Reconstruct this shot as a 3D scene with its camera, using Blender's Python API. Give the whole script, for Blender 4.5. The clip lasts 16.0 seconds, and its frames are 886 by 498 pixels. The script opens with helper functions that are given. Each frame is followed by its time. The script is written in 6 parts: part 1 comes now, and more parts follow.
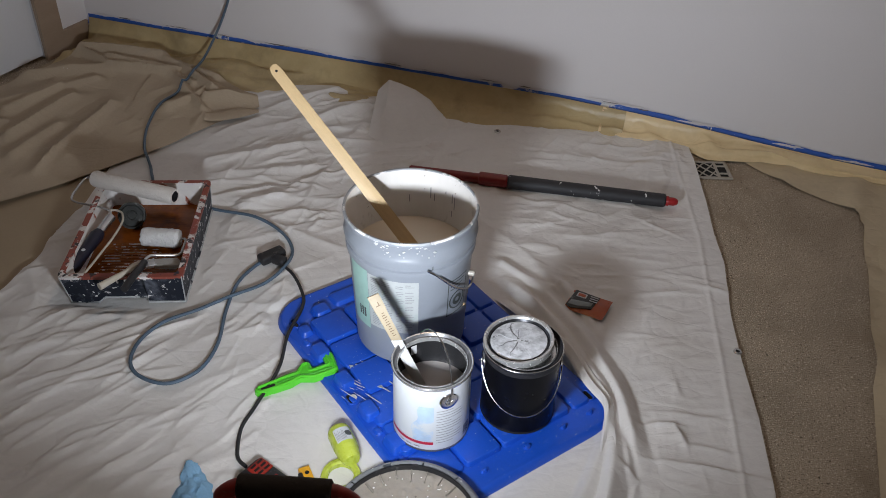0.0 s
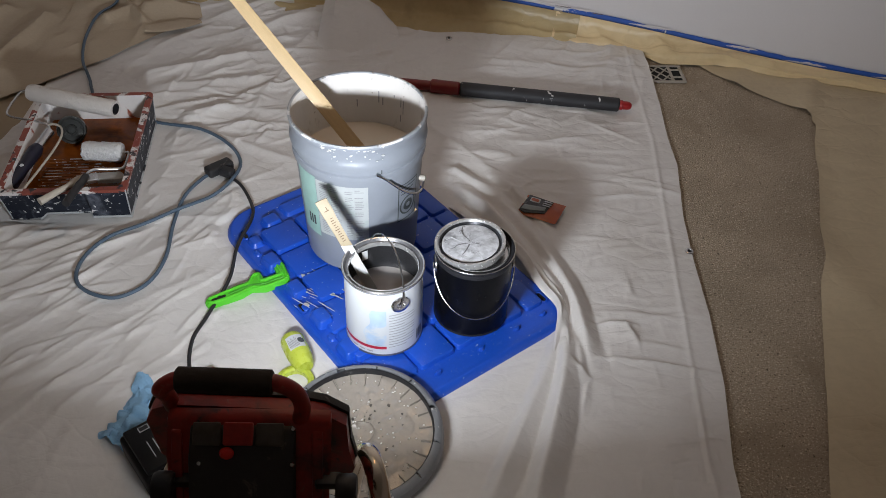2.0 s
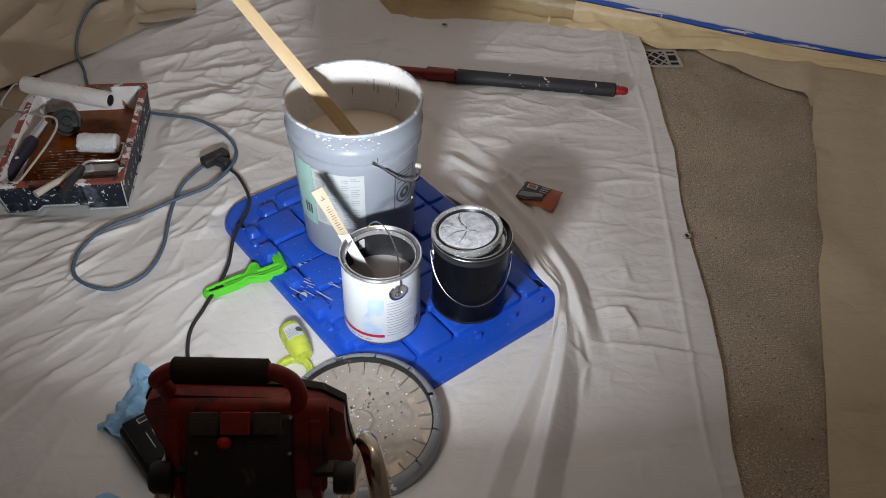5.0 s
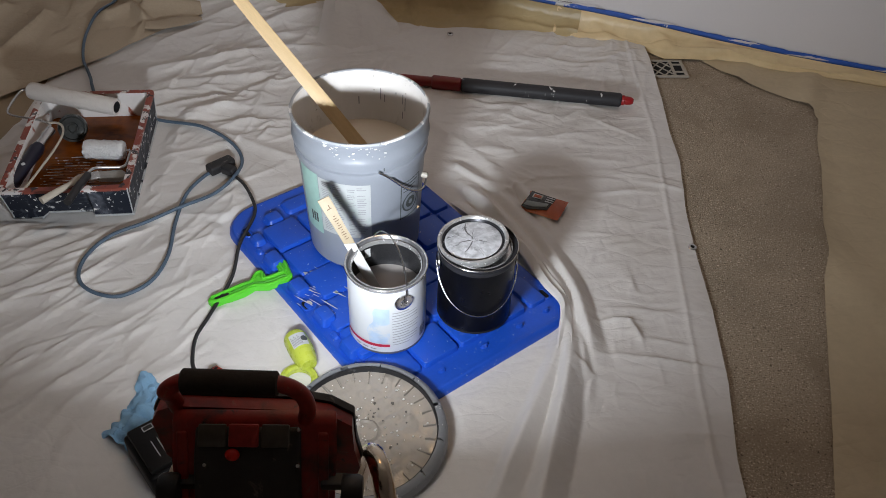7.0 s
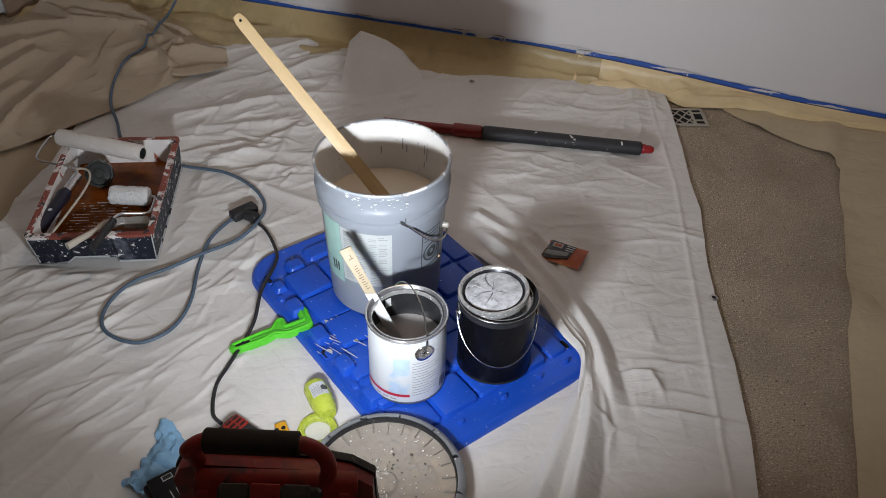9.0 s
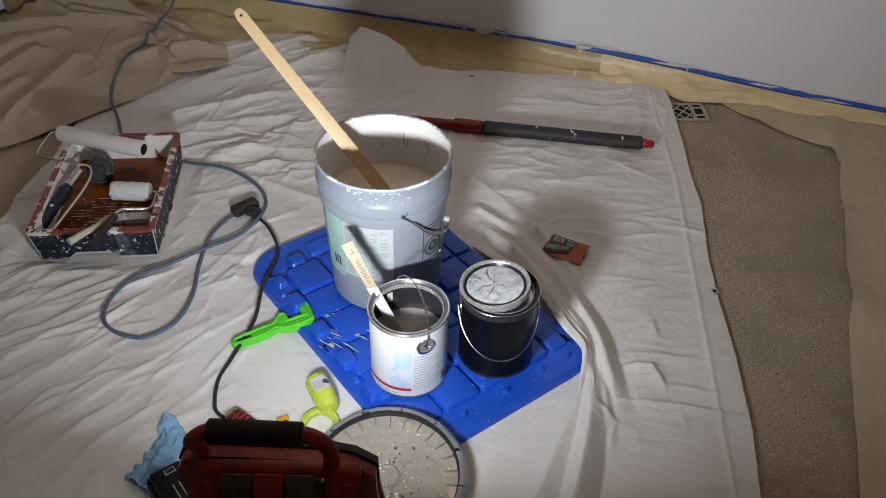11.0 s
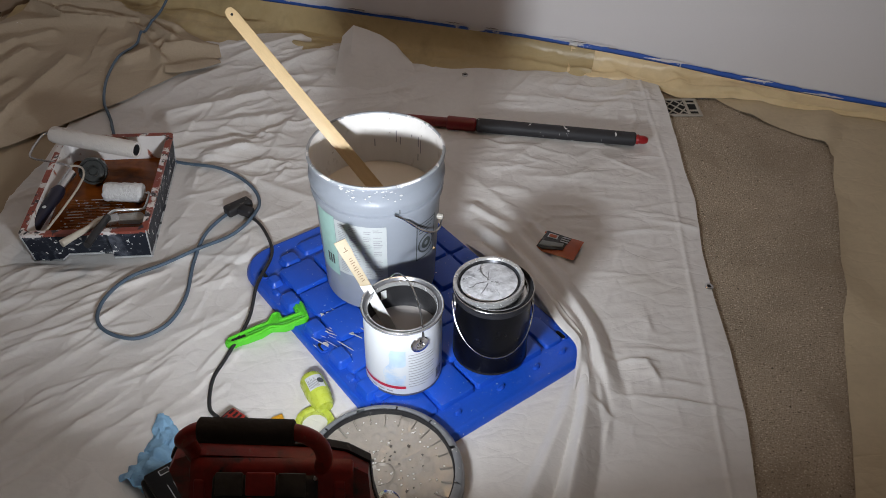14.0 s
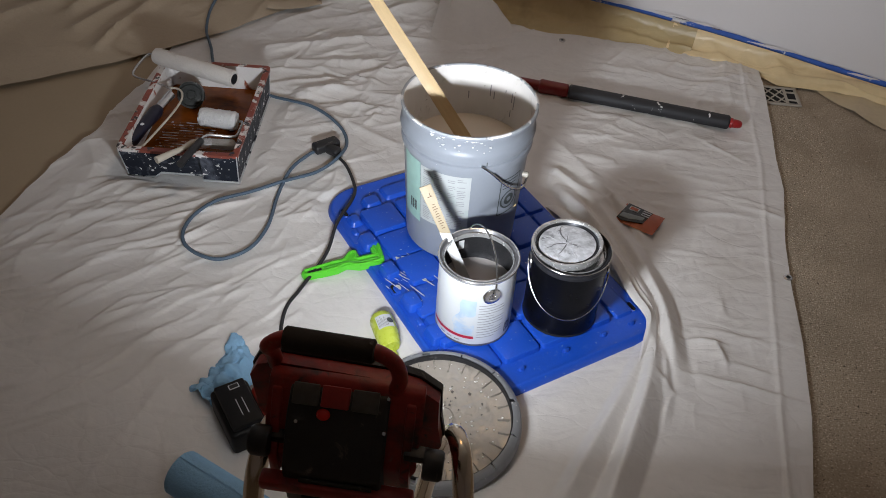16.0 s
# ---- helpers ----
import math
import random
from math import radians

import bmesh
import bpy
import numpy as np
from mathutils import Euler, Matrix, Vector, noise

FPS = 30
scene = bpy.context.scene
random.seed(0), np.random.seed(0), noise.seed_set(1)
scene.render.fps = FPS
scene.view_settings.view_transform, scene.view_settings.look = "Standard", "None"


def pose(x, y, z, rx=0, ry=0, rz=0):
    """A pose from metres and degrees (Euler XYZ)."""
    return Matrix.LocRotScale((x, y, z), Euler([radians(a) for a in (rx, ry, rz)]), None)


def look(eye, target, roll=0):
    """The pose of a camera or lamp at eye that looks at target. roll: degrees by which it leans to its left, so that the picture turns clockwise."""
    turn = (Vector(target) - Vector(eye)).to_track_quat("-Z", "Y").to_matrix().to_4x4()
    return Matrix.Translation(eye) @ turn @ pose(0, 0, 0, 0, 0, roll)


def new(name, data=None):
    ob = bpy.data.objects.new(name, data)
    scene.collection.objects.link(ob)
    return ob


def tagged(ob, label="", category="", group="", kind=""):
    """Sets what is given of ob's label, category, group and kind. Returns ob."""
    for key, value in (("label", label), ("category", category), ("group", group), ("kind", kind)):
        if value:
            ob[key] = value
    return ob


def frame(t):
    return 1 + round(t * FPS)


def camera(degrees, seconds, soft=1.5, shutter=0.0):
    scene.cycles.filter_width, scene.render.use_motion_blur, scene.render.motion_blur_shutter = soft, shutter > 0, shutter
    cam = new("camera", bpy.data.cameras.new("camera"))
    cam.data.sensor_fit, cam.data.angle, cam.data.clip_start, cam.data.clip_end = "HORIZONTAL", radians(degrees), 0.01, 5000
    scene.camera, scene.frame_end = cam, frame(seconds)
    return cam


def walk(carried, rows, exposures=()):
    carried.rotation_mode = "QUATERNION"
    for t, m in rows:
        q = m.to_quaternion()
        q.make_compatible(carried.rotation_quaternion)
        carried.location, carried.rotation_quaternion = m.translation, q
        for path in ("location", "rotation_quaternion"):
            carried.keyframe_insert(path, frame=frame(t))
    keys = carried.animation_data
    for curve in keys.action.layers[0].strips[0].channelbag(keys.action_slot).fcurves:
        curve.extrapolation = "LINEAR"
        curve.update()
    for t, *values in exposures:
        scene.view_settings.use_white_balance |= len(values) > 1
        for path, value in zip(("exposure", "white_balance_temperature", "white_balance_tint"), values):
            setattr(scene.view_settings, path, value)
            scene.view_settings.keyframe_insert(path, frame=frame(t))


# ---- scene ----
cam = camera(53.3, 16.0, soft=0.9)
PATH = [
    (0, (0.048, -0.089, 1.502), (0.011, 1.505, 0.294), 1.8),
    (0.5, (0.051, -0.086, 1.506), (0.024, 1.507, 0.298), 2.0),
    (1, (0.046, -0.081, 1.507), (0.025, 1.518, 0.306), 1.9),
    (1.5, (0.049, -0.082, 1.493), (0.031, 1.514, 0.289), 1.7),
    (2, (0.078, -0.098, 1.45), (0.129, 1.39, 0.115), 2.5),
    (2.5, (0.09, -0.11, 1.448), (0.152, 1.362, 0.095), 2.0),
    (3, (0.09, -0.111, 1.452), (0.142, 1.361, 0.099), 1.8),
    (3.5, (0.087, -0.108, 1.45), (0.139, 1.366, 0.099), 2.1),
    (4, (0.086, -0.103, 1.447), (0.139, 1.367, 0.092), 2.0),
    (6.5, (0.075, -0.093, 1.451), (0.127, 1.382, 0.102), 1.8),
    (7, (0.073, -0.091, 1.453), (0.123, 1.388, 0.108), 2.2),
    (7.5, (0.072, -0.09, 1.454), (0.118, 1.394, 0.114), 2.0),
    (8, (0.068, -0.082, 1.466), (0.103, 1.42, 0.146), 2.3),
    (8.5, (0.066, -0.078, 1.474), (0.078, 1.446, 0.179), 2.0),
    (9, (0.067, -0.077, 1.478), (0.074, 1.457, 0.195), 1.6),
    (11.5, (0.065, -0.085, 1.472), (0.071, 1.446, 0.184), 1.3),
    (12, (0.068, -0.084, 1.471), (0.069, 1.448, 0.186), 0.7),
    (12.5, (0.068, -0.076, 1.474), (0.074, 1.457, 0.189), 0.8),
    (13, (0.066, -0.072, 1.472), (0.073, 1.461, 0.187), 0.8),
    (13.5, (0.069, -0.078, 1.469), (0.078, 1.45, 0.179), 1.4),
    (14, (0.073, -0.085, 1.469), (0.086, 1.445, 0.181), 1.0),
    (14.5, (0.075, -0.092, 1.472), (0.075, 1.442, 0.189), 0.8),
    (15, (0.052, -0.095, 1.463), (0.029, 1.424, 0.162), 2.7),
    (15.5, (0.047, -0.104, 1.462), (0.016, 1.403, 0.147), 3.3),
    (16, (0.042, -0.124, 1.448), (-0.084, 1.353, 0.105), 4.2),
]
walk(cam, [(t, look(eye, target, roll)) for t, eye, target, roll in PATH], exposures=((0.0, -0.10, 6380, 10), (0.7, -0.05, 6400, 10), (1.5, -0.03, 6420, 10), (2.5, 0.0, 6500, 10), (16.0, 0.0, 6500, 10)))

# ---- light: one LED flood lamp standing on the floor, an unseen warm ceiling fill, closed room ----
world = bpy.data.worlds.new("world")
world.use_nodes = True
world.node_tree.nodes["Background"].inputs[0].default_value = (0.9, 0.8, 0.7, 1)
world.node_tree.nodes["Background"].inputs[1].default_value = 0.01
scene.world = world

LAMP = (-0.120, 0.550, 0.545)      # middle of the flood lamp's front rim
flood = new("flood_light", bpy.data.lights.new("flood_light", "AREA"))
flood.data.shape, flood.data.size, flood.data.size_y = "RECTANGLE", 0.12, 0.06
flood.data.energy, flood.data.color = 13.2, (0.868, 0.93, 1.0)
flood.data.spread = radians(147)
flood.matrix_world = pose(LAMP[0], LAMP[1], LAMP[2]) @ pose(0, 0.036, 0, 90 + 14, 0, -5)
# added fill out of view that warms the shadows like bounced light
warm_fill = new("ceiling_fill_light", bpy.data.lights.new("ceiling_fill_light", "AREA"))
warm_fill.data.shape, warm_fill.data.size = "DISK", 0.30
warm_fill.data.energy, warm_fill.data.color = 3.0, (1.0, 0.59, 0.25)
warm_fill.matrix_world = pose(0.10, 1.80, 2.33, 0, 0, 0)


# ---- materials ----
def ramp_mix(nt, fac, a, b):
    m = nt.nodes.new("ShaderNodeMix")
    m.data_type = "RGBA"
    nt.links.new(fac, m.inputs[0])
    for i, c in ((6, a), (7, b)):
        if hasattr(c, "links"):
            nt.links.new(c, m.inputs[i])
        else:
            m.inputs[i].default_value = (*c, 1)
    return m.outputs[2]


def noise_node(nt, vec, scale, detail=4, rough=0.55, dist=0.0):
    n = nt.nodes.new("ShaderNodeTexNoise")
    n.inputs["Scale"].default_value = scale
    n.inputs["Detail"].default_value = detail
    n.inputs["Roughness"].default_value = rough
    n.inputs["Distortion"].default_value = dist
    nt.links.new(vec, n.inputs["Vector"])
    return n.outputs["Fac"]


def step(nt, fac, lo, hi):
    m = nt.nodes.new("ShaderNodeMapRange")
    m.inputs[1].default_value, m.inputs[2].default_value = lo, hi
    nt.links.new(fac, m.inputs[0])
    return m.outputs[0]


def mat(name, base, rough=0.5, metal=0.0, var=0.12, coarse=6.0, fine=90.0, bump=0.15, depth=0.002, specks=(), stretch=(1, 1, 1),
        coat=0.0, transmit=0.0, spec=0.5, creases=False):
    """Base colour with variation at two scales, fine relief, and specks: (colour, scale, from, to) layers of paint or dirt."""
    m = bpy.data.materials.new(name)
    m.use_nodes = True
    nt = m.node_tree
    p = nt.nodes["Principled BSDF"]
    tc = nt.nodes.new("ShaderNodeTexCoord")
    mp = nt.nodes.new("ShaderNodeMapping")
    mp.inputs["Scale"].default_value = stretch
    nt.links.new(tc.outputs["Object"], mp.inputs["Vector"])
    vec = mp.outputs["Vector"]
    big, small = noise_node(nt, vec, coarse), noise_node(nt, vec, fine, 3)
    lo, hi = [c * (1 - var) for c in base], [min(1, c * (1 + var)) for c in base]
    col = ramp_mix(nt, step(nt, big, 0.3, 0.7), lo, hi)
    col2 = ramp_mix(nt, step(nt, small, 0.3, 0.7), [c * (1 - var * 0.7) for c in base], [min(1, c * (1 + var * 0.7)) for c in base])
    mix = nt.nodes.new("ShaderNodeMix")
    mix.data_type = "RGBA"
    mix.inputs[0].default_value = 0.5
    nt.links.new(col, mix.inputs[6])
    nt.links.new(col2, mix.inputs[7])
    out = mix.outputs[2]
    for c, scale, a, b in specks:
        out = ramp_mix(nt, step(nt, noise_node(nt, tc.outputs["Object"], scale, 5, 0.6, 0.4), a, b), out, c)
    nt.links.new(out, p.inputs["Base Color"])
    rr = nt.nodes.new("ShaderNodeMapRange")
    rr.inputs[3].default_value, rr.inputs[4].default_value = max(0.02, rough - 0.08), min(1, rough + 0.08)
    nt.links.new(small, rr.inputs[0])
    nt.links.new(rr.outputs[0], p.inputs["Roughness"])
    p.inputs["Metallic"].default_value = metal
    p.inputs["Specular IOR Level"].default_value = spec
    p.inputs["Coat Weight"].default_value = coat
    p.inputs["Transmission Weight"].default_value = transmit
    if bump:
        bn = nt.nodes.new("ShaderNodeBump")
        bn.inputs["Strength"].default_value, bn.inputs["Distance"].default_value = bump, depth
        nt.links.new(small, bn.inputs["Height"])
        nt.links.new(bn.outputs[0], p.inputs["Normal"])
        if creases:
            last = bn
            for kind, scale, dist, strength, st, turn in (("v", 4.2, 0.003, 0.20, (1, 1.7, 1), 0.35), ("v", 9.5, 0.0025, 0.16, (1, 1.5, 1), -0.4), ("v", 17.0, 0.0016, 0.09, (1, 2.6, 1), 0.65), ("n", 9.0, 0.006, 0.32, (1, 2.6, 1), 0.8), ("n", 22.0, 0.003, 0.26, (2.2, 1, 1), 0.4)):
                mq = nt.nodes.new("ShaderNodeMapping")
                mq.inputs["Scale"].default_value, mq.inputs["Rotation"].default_value = st, (0, 0, turn)
                nt.links.new(tc.outputs["Object"], mq.inputs["Vector"])
                wob = nt.nodes.new("ShaderNodeTexNoise")
                wob.inputs["Scale"].default_value = scale * 0.6
                nt.links.new(mq.outputs["Vector"], wob.inputs["Vector"])
                add = nt.nodes.new("ShaderNodeMix")
                add.data_type, add.blend_type = "RGBA", "ADD"
                add.inputs[0].default_value = (1.2 if scale < 10 else 0.35) / scale
                nt.links.new(mq.outputs["Vector"], add.inputs[6])
                nt.links.new(wob.outputs["Color"], add.inputs[7])
                if kind == "v":
                    cr = nt.nodes.new("ShaderNodeTexVoronoi")
                    cr.feature = "DISTANCE_TO_EDGE"
                    cr.inputs["Scale"].default_value = scale
                    height = step(nt, cr.outputs["Distance"], 0.0, 0.07)
                else:
                    cr = nt.nodes.new("ShaderNodeTexNoise")
                    cr.noise_type = "RIDGED_MULTIFRACTAL"
                    cr.inputs["Scale"].default_value, cr.inputs["Detail"].default_value = scale, 3
                    height = cr.outputs["Fac"]
                nt.links.new(add.outputs[2], cr.inputs["Vector"])
                b2 = nt.nodes.new("ShaderNodeBump")
                b2.inputs["Strength"].default_value, b2.inputs["Distance"].default_value = strength, dist
                nt.links.new(height, b2.inputs["Height"])
                nt.links.new(last.outputs[0], b2.inputs["Normal"])
                last = b2
            nt.links.new(last.outputs[0], p.inputs["Normal"])
    return m


WHITE_DROP = (0.78, 0.77, 0.76)
M_WALL = mat("wall_paint", (0.76, 0.73, 0.735), 0.6, 0, 0.03, 1.2, 260, 0.12, 0.001, spec=0.3)
M_CEIL = mat("ceiling_paint", (0.75, 0.74, 0.72), 0.9, 0, 0.03, 2, 120, 0.2)
M_TRIM = mat("tan_trim_wood", (0.34, 0.25, 0.18), 0.5, 0, 0.12, 5, 60, 0.1, stretch=(1, 1, 6))
M_DOOR = mat("door_paint", (0.74, 0.75, 0.78), 0.4, 0, 0.03, 3, 120, 0.05)
M_CARPET = mat("carpet", (0.46, 0.375, 0.282), 0.95, 0, 0.30, 4, 300, 0.9, 0.006, specks=(((0.84, 0.74, 0.59), 250, 0.57, 0.62), ((0.17, 0.135, 0.095), 215, 0.58, 0.64), ((0.40, 0.32, 0.235), 6, 0.5, 0.72), ((0.88, 0.79, 0.64), 150, 0.63, 0.66), ((0.12, 0.095, 0.066), 130, 0.63, 0.66)), spec=0.1)
M_CLOTH = mat("drop_cloth", (0.745, 0.722, 0.70), 0.40, 0, 0.05, 3.5, 60, 0.25, 0.004, specks=(((0.55, 0.51, 0.46), 2.2, 0.56, 0.9), ((0.84, 0.83, 0.82), 70, 0.76, 0.78)), spec=0.4, creases=True)
M_TAN = mat("tan_cloth", (0.47, 0.385, 0.285), 0.8, 0, 0.08, 3, 150, 0.3, 0.002, specks=((WHITE_DROP, 55, 0.74, 0.77),), spec=0.2, creases=True)
M_FILM = mat("masking_film", (0.50, 0.385, 0.20), 0.38, 0, 0.12, 4, 35, 0.2, 0.003, specks=(((0.56, 0.45, 0.25), 7, 0.5, 0.75), ((0.30, 0.23, 0.12), 4, 0.52, 0.75), (WHITE_DROP, 60, 0.75, 0.78)), creases=True)
# paler film colour for the strip past the tape joint
M_FILM2 = mat("pale_masking_film", (0.78, 0.61, 0.35), 0.40, 0, 0.10, 5, 35, 0.2, 0.003, specks=(((0.66, 0.50, 0.27), 6, 0.5, 0.75),), creases=True)
M_PAPER = mat("masking_paper", (0.60, 0.495, 0.33), 0.6, 0, 0.10, 4, 60, 0.2, creases=True)
M_BROWNPAPER = mat("brown_masking_paper", (0.40, 0.315, 0.215), 0.7, 0, 0.06, 3, 120, 0.15, 0.001, spec=0.2)
M_TAPE = mat("blue_tape", (0.035, 0.12, 0.50), 0.6, 0, 0.15, 9, 120, 0.2, specks=((WHITE_DROP, 9, 0.60, 0.64), (WHITE_DROP, 38, 0.66, 0.69)))
M_SMEAR = mat("paint_smear", (0.72, 0.68, 0.68), 0.5, 0, 0.05, 20, 120, 0.3)
M_GAP = mat("bare_wall_line", (0.20, 0.17, 0.16), 0.7)
M_BLUE = mat("blue_plastic", (0.012, 0.085, 0.55), 0.36, 0, 0.10, 6, 160, 0.25, 0.001, specks=((WHITE_DROP, 150, 0.685, 0.70), ((0.09, 0.17, 0.6), 30, 0.62, 0.8)))
M_PAIL = mat("grey_pail_plastic", (0.245, 0.265, 0.30), 0.35, 0, 0.04, 5, 120, 0.1, specks=((WHITE_DROP, 40, 0.73, 0.75),))
M_PAIL_LIP = mat("pail_lip_paint", (0.34, 0.36, 0.385), 0.35, 0, 0.08, 18, 90, 0.4, 0.002, specks=((WHITE_DROP, 26, 0.56, 0.60), ((0.20, 0.16, 0.13), 55, 0.62, 0.66)))
M_PAIL_IN = mat("pail_inside", (0.76, 0.73, 0.70), 0.4, 0, 0.05, 14, 60, 0.2, specks=(((0.35, 0.30, 0.26), 60, 0.69, 0.73), ((0.52, 0.48, 0.44), 16, 0.58, 0.68)), stretch=(1, 1, 0.25))
M_PAINT = mat("wet_paint_cream", (0.74, 0.66, 0.56), 0.15, 0, 0.03, 6, 40, 0.05, coat=0.3)
M_PAINT_G = mat("wet_paint_grey", (0.42, 0.38, 0.35), 0.15, 0, 0.03, 9, 40, 0.05, coat=0.3)
M_WOOD = mat("paddle_wood", (0.60, 0.43, 0.23), 0.5, 0, 0.16, 4, 70, 0.12, stretch=(18, 1.2, 18))
M_STIR = mat("stir_stick_wood", (0.38, 0.31, 0.205), 0.55, 0, 0.10, 4, 80, 0.12, stretch=(18, 1.5, 18))
M_WHITE = mat("white_paint_coat", (0.54, 0.54, 0.54), 0.35, 0, 0.03, 12, 90, 0.2)
M_STEEL = mat("tin_plate", (0.62, 0.62, 0.62), 0.22, 1.0, 0.12, 10, 120, 0.1, specks=((WHITE_DROP, 45, 0.66, 0.70),))
M_RIM = mat("paint_smeared_tin", (0.60, 0.60, 0.60), 0.25, 0.7, 0.15, 10, 120, 0.2, specks=(((0.72, 0.72, 0.71), 24, 0.44, 0.56), ((0.12, 0.12, 0.12), 40, 0.64, 0.72)))
M_CHROME = mat("bright_tube", (0.62, 0.52, 0.40), 0.18, 1.0, 0.06, 10, 120, 0.05)
M_CAN_IN = mat("can_inside", (0.09, 0.092, 0.10), 0.22, 0.8, 0.3, 8, 60, 0.1, specks=(((0.40, 0.40, 0.41), 14, 0.60, 0.75),), stretch=(1, 1, 0.3))
M_GROOVE = mat("grey_tin_groove", (0.20, 0.20, 0.21), 0.35, 0.6, 0.3, 12, 120, 0.1, specks=((WHITE_DROP, 30, 0.62, 0.68),))
M_RIMDARK = mat("black_smeared_tin", (0.022, 0.022, 0.025), 0.4, 0.0, 0.3, 12, 120, 0.2, specks=(((0.40, 0.40, 0.41), 30, 0.66, 0.72),), spec=0.1)
M_PAIL_LABEL = mat("weathered_label", (0.44, 0.46, 0.46), 0.45, 0, 0.06, 9, 90, 0.05, specks=(((0.33, 0.40, 0.38), 10, 0.56, 0.72),))
M_LABEL = mat("label_white", (0.60, 0.62, 0.65), 0.4, 0, 0.03, 10, 100, 0.03)
M_LABEL_B = mat("label_sky_blue", (0.42, 0.54, 0.70), 0.4, 0, 0.18, 16, 60, 0.03, specks=(((0.60, 0.62, 0.65), 20, 0.46, 0.58),))
M_LABEL_G = mat("label_green", (0.30, 0.47, 0.42), 0.45, 0, 0.15, 12, 60, 0.03)
M_RED_L = mat("label_red", (0.45, 0.02, 0.05), 0.45)
M_INK = mat("ink_grey", (0.30, 0.30, 0.31), 0.6)
M_STICKINK = mat("brown_stick_print", (0.16, 0.10, 0.055), 0.6)
M_INK_D = mat("ink_dark", (0.06, 0.07, 0.07), 0.6)
M_BLACKCAN = mat("black_can_sleeve", (0.0035, 0.0036, 0.005), 0.30, 0, 0.3, 5, 60, 0.1, specks=(((0.03, 0.03, 0.032), 14, 0.66, 0.8),), spec=0.12)
M_LIDSMEAR = mat("lid_dried_paint", (0.60, 0.61, 0.64), 0.28, 0, 0.35, 26, 70, 0.5, 0.003, specks=(((0.28, 0.285, 0.30), 34, 0.50, 0.66), ((0.08, 0.08, 0.085), 44, 0.64, 0.72), (WHITE_DROP, 30, 0.66, 0.70)))
M_LIDGREY = mat("lid_grey_plastic", (0.24, 0.25, 0.265), 0.33, 0, 0.06, 8, 100, 0.1, specks=((WHITE_DROP, 50, 0.66, 0.69), (WHITE_DROP, 22, 0.66, 0.68)))
M_LIDPAINT = mat("lid_wet_paint", (0.36, 0.322, 0.28), 0.16, 0, 0.08, 9, 70, 0.45, 0.004, specks=(((0.16, 0.145, 0.13), 40, 0.70, 0.74),), coat=0.25)
M_FLECK = mat("dried_dark_flecks", (0.09, 0.08, 0.07), 0.4)
# near-white base: the sparkle of wet paint is put into the colour
M_GLINT = mat("paint_glint", (0.84, 0.82, 0.79), 0.04, 0, 0.03, 9, 60, 0.0, coat=1.0)
M_TRAYLIP = mat("tray_lip_scuffed", (0.48, 0.49, 0.50), 0.5, 0, 0.2, 20, 90, 0.2, specks=(((0.02, 0.024, 0.03), 22, 0.56, 0.60),))
M_BLACK = mat("black_plastic", (0.018, 0.018, 0.02), 0.5, 0, 0.2, 12, 140, 0.2, specks=(((0.10, 0.10, 0.10), 60, 0.62, 0.78),))
M_BATTERY = mat("battery_black", (0.008, 0.008, 0.009), 0.5, 0, 0.2, 12, 140, 0.2, specks=(((0.05, 0.05, 0.05), 60, 0.66, 0.78),), spec=0.2)
M_DUSTY = mat("dusty_black_plastic", (0.03, 0.027, 0.025), 0.6, 0, 0.35, 14, 110, 0.25, specks=(((0.20, 0.17, 0.14), 40, 0.62, 0.75),))
M_GREYDUST = mat("dusty_grey_plastic", (0.09, 0.08, 0.07), 0.6, 0, 0.3, 30, 120, 0.2)
M_FOAM = mat("foam_grip", (0.035, 0.027, 0.022), 0.95, 0, 0.25, 20, 220, 0.6)
M_RED = mat("red_plastic", (0.31, 0.018, 0.010), 0.42, 0, 0.3, 14, 120, 0.2, specks=(((0.05, 0.014, 0.010), 17, 0.50, 0.70), ((0.26, 0.10, 0.065), 60, 0.62, 0.74), ((0.02, 0.014, 0.012), 42, 0.60, 0.70)))
M_REDBLOCK = mat("worn_red_plastic", (0.42, 0.03, 0.02), 0.5, 0, 0.3, 40, 140, 0.2)
M_REDLIGHT = mat("red_switch", (0.75, 0.02, 0.01), 0.25, 0, 0.08, 30, 120, 0.05)
M_GREEN = mat("green_plastic", (0.10, 0.60, 0.03), 0.36, 0, 0.06, 9, 120, 0.08)
# darker green that paints the shade inside the opener's channel
M_GREEN_SHADE = mat("green_plastic_shade", (0.05, 0.34, 0.015), 0.5)
M_LIME = mat("lime_plastic", (0.50, 0.58, 0.07), 0.28, 0, 0.02, 14, 90, 0.02)
M_RAG = mat("blue_shop_towel", (0.27, 0.50, 0.74), 0.9, 0, 0.1, 12, 180, 0.6, 0.003)
M_CORD = mat("blue_cord", (0.085, 0.130, 0.185), 0.5, 0, 0.15, 18, 140, 0.1, specks=((WHITE_DROP, 60, 0.72, 0.75),))
M_CORD_K = mat("black_cord", (0.02, 0.02, 0.022), 0.5, 0, 0.2, 18, 140, 0.1, specks=((WHITE_DROP, 70, 0.72, 0.75),))
M_TRAY = mat("tray_outside", (0.016, 0.020, 0.031), 0.5, 0, 0.2, 9, 90, 0.2, specks=(((0.12, 0.13, 0.16), 26, 0.52, 0.70), (WHITE_DROP, 55, 0.625, 0.645), (WHITE_DROP, 15, 0.69, 0.70)), spec=0.2)
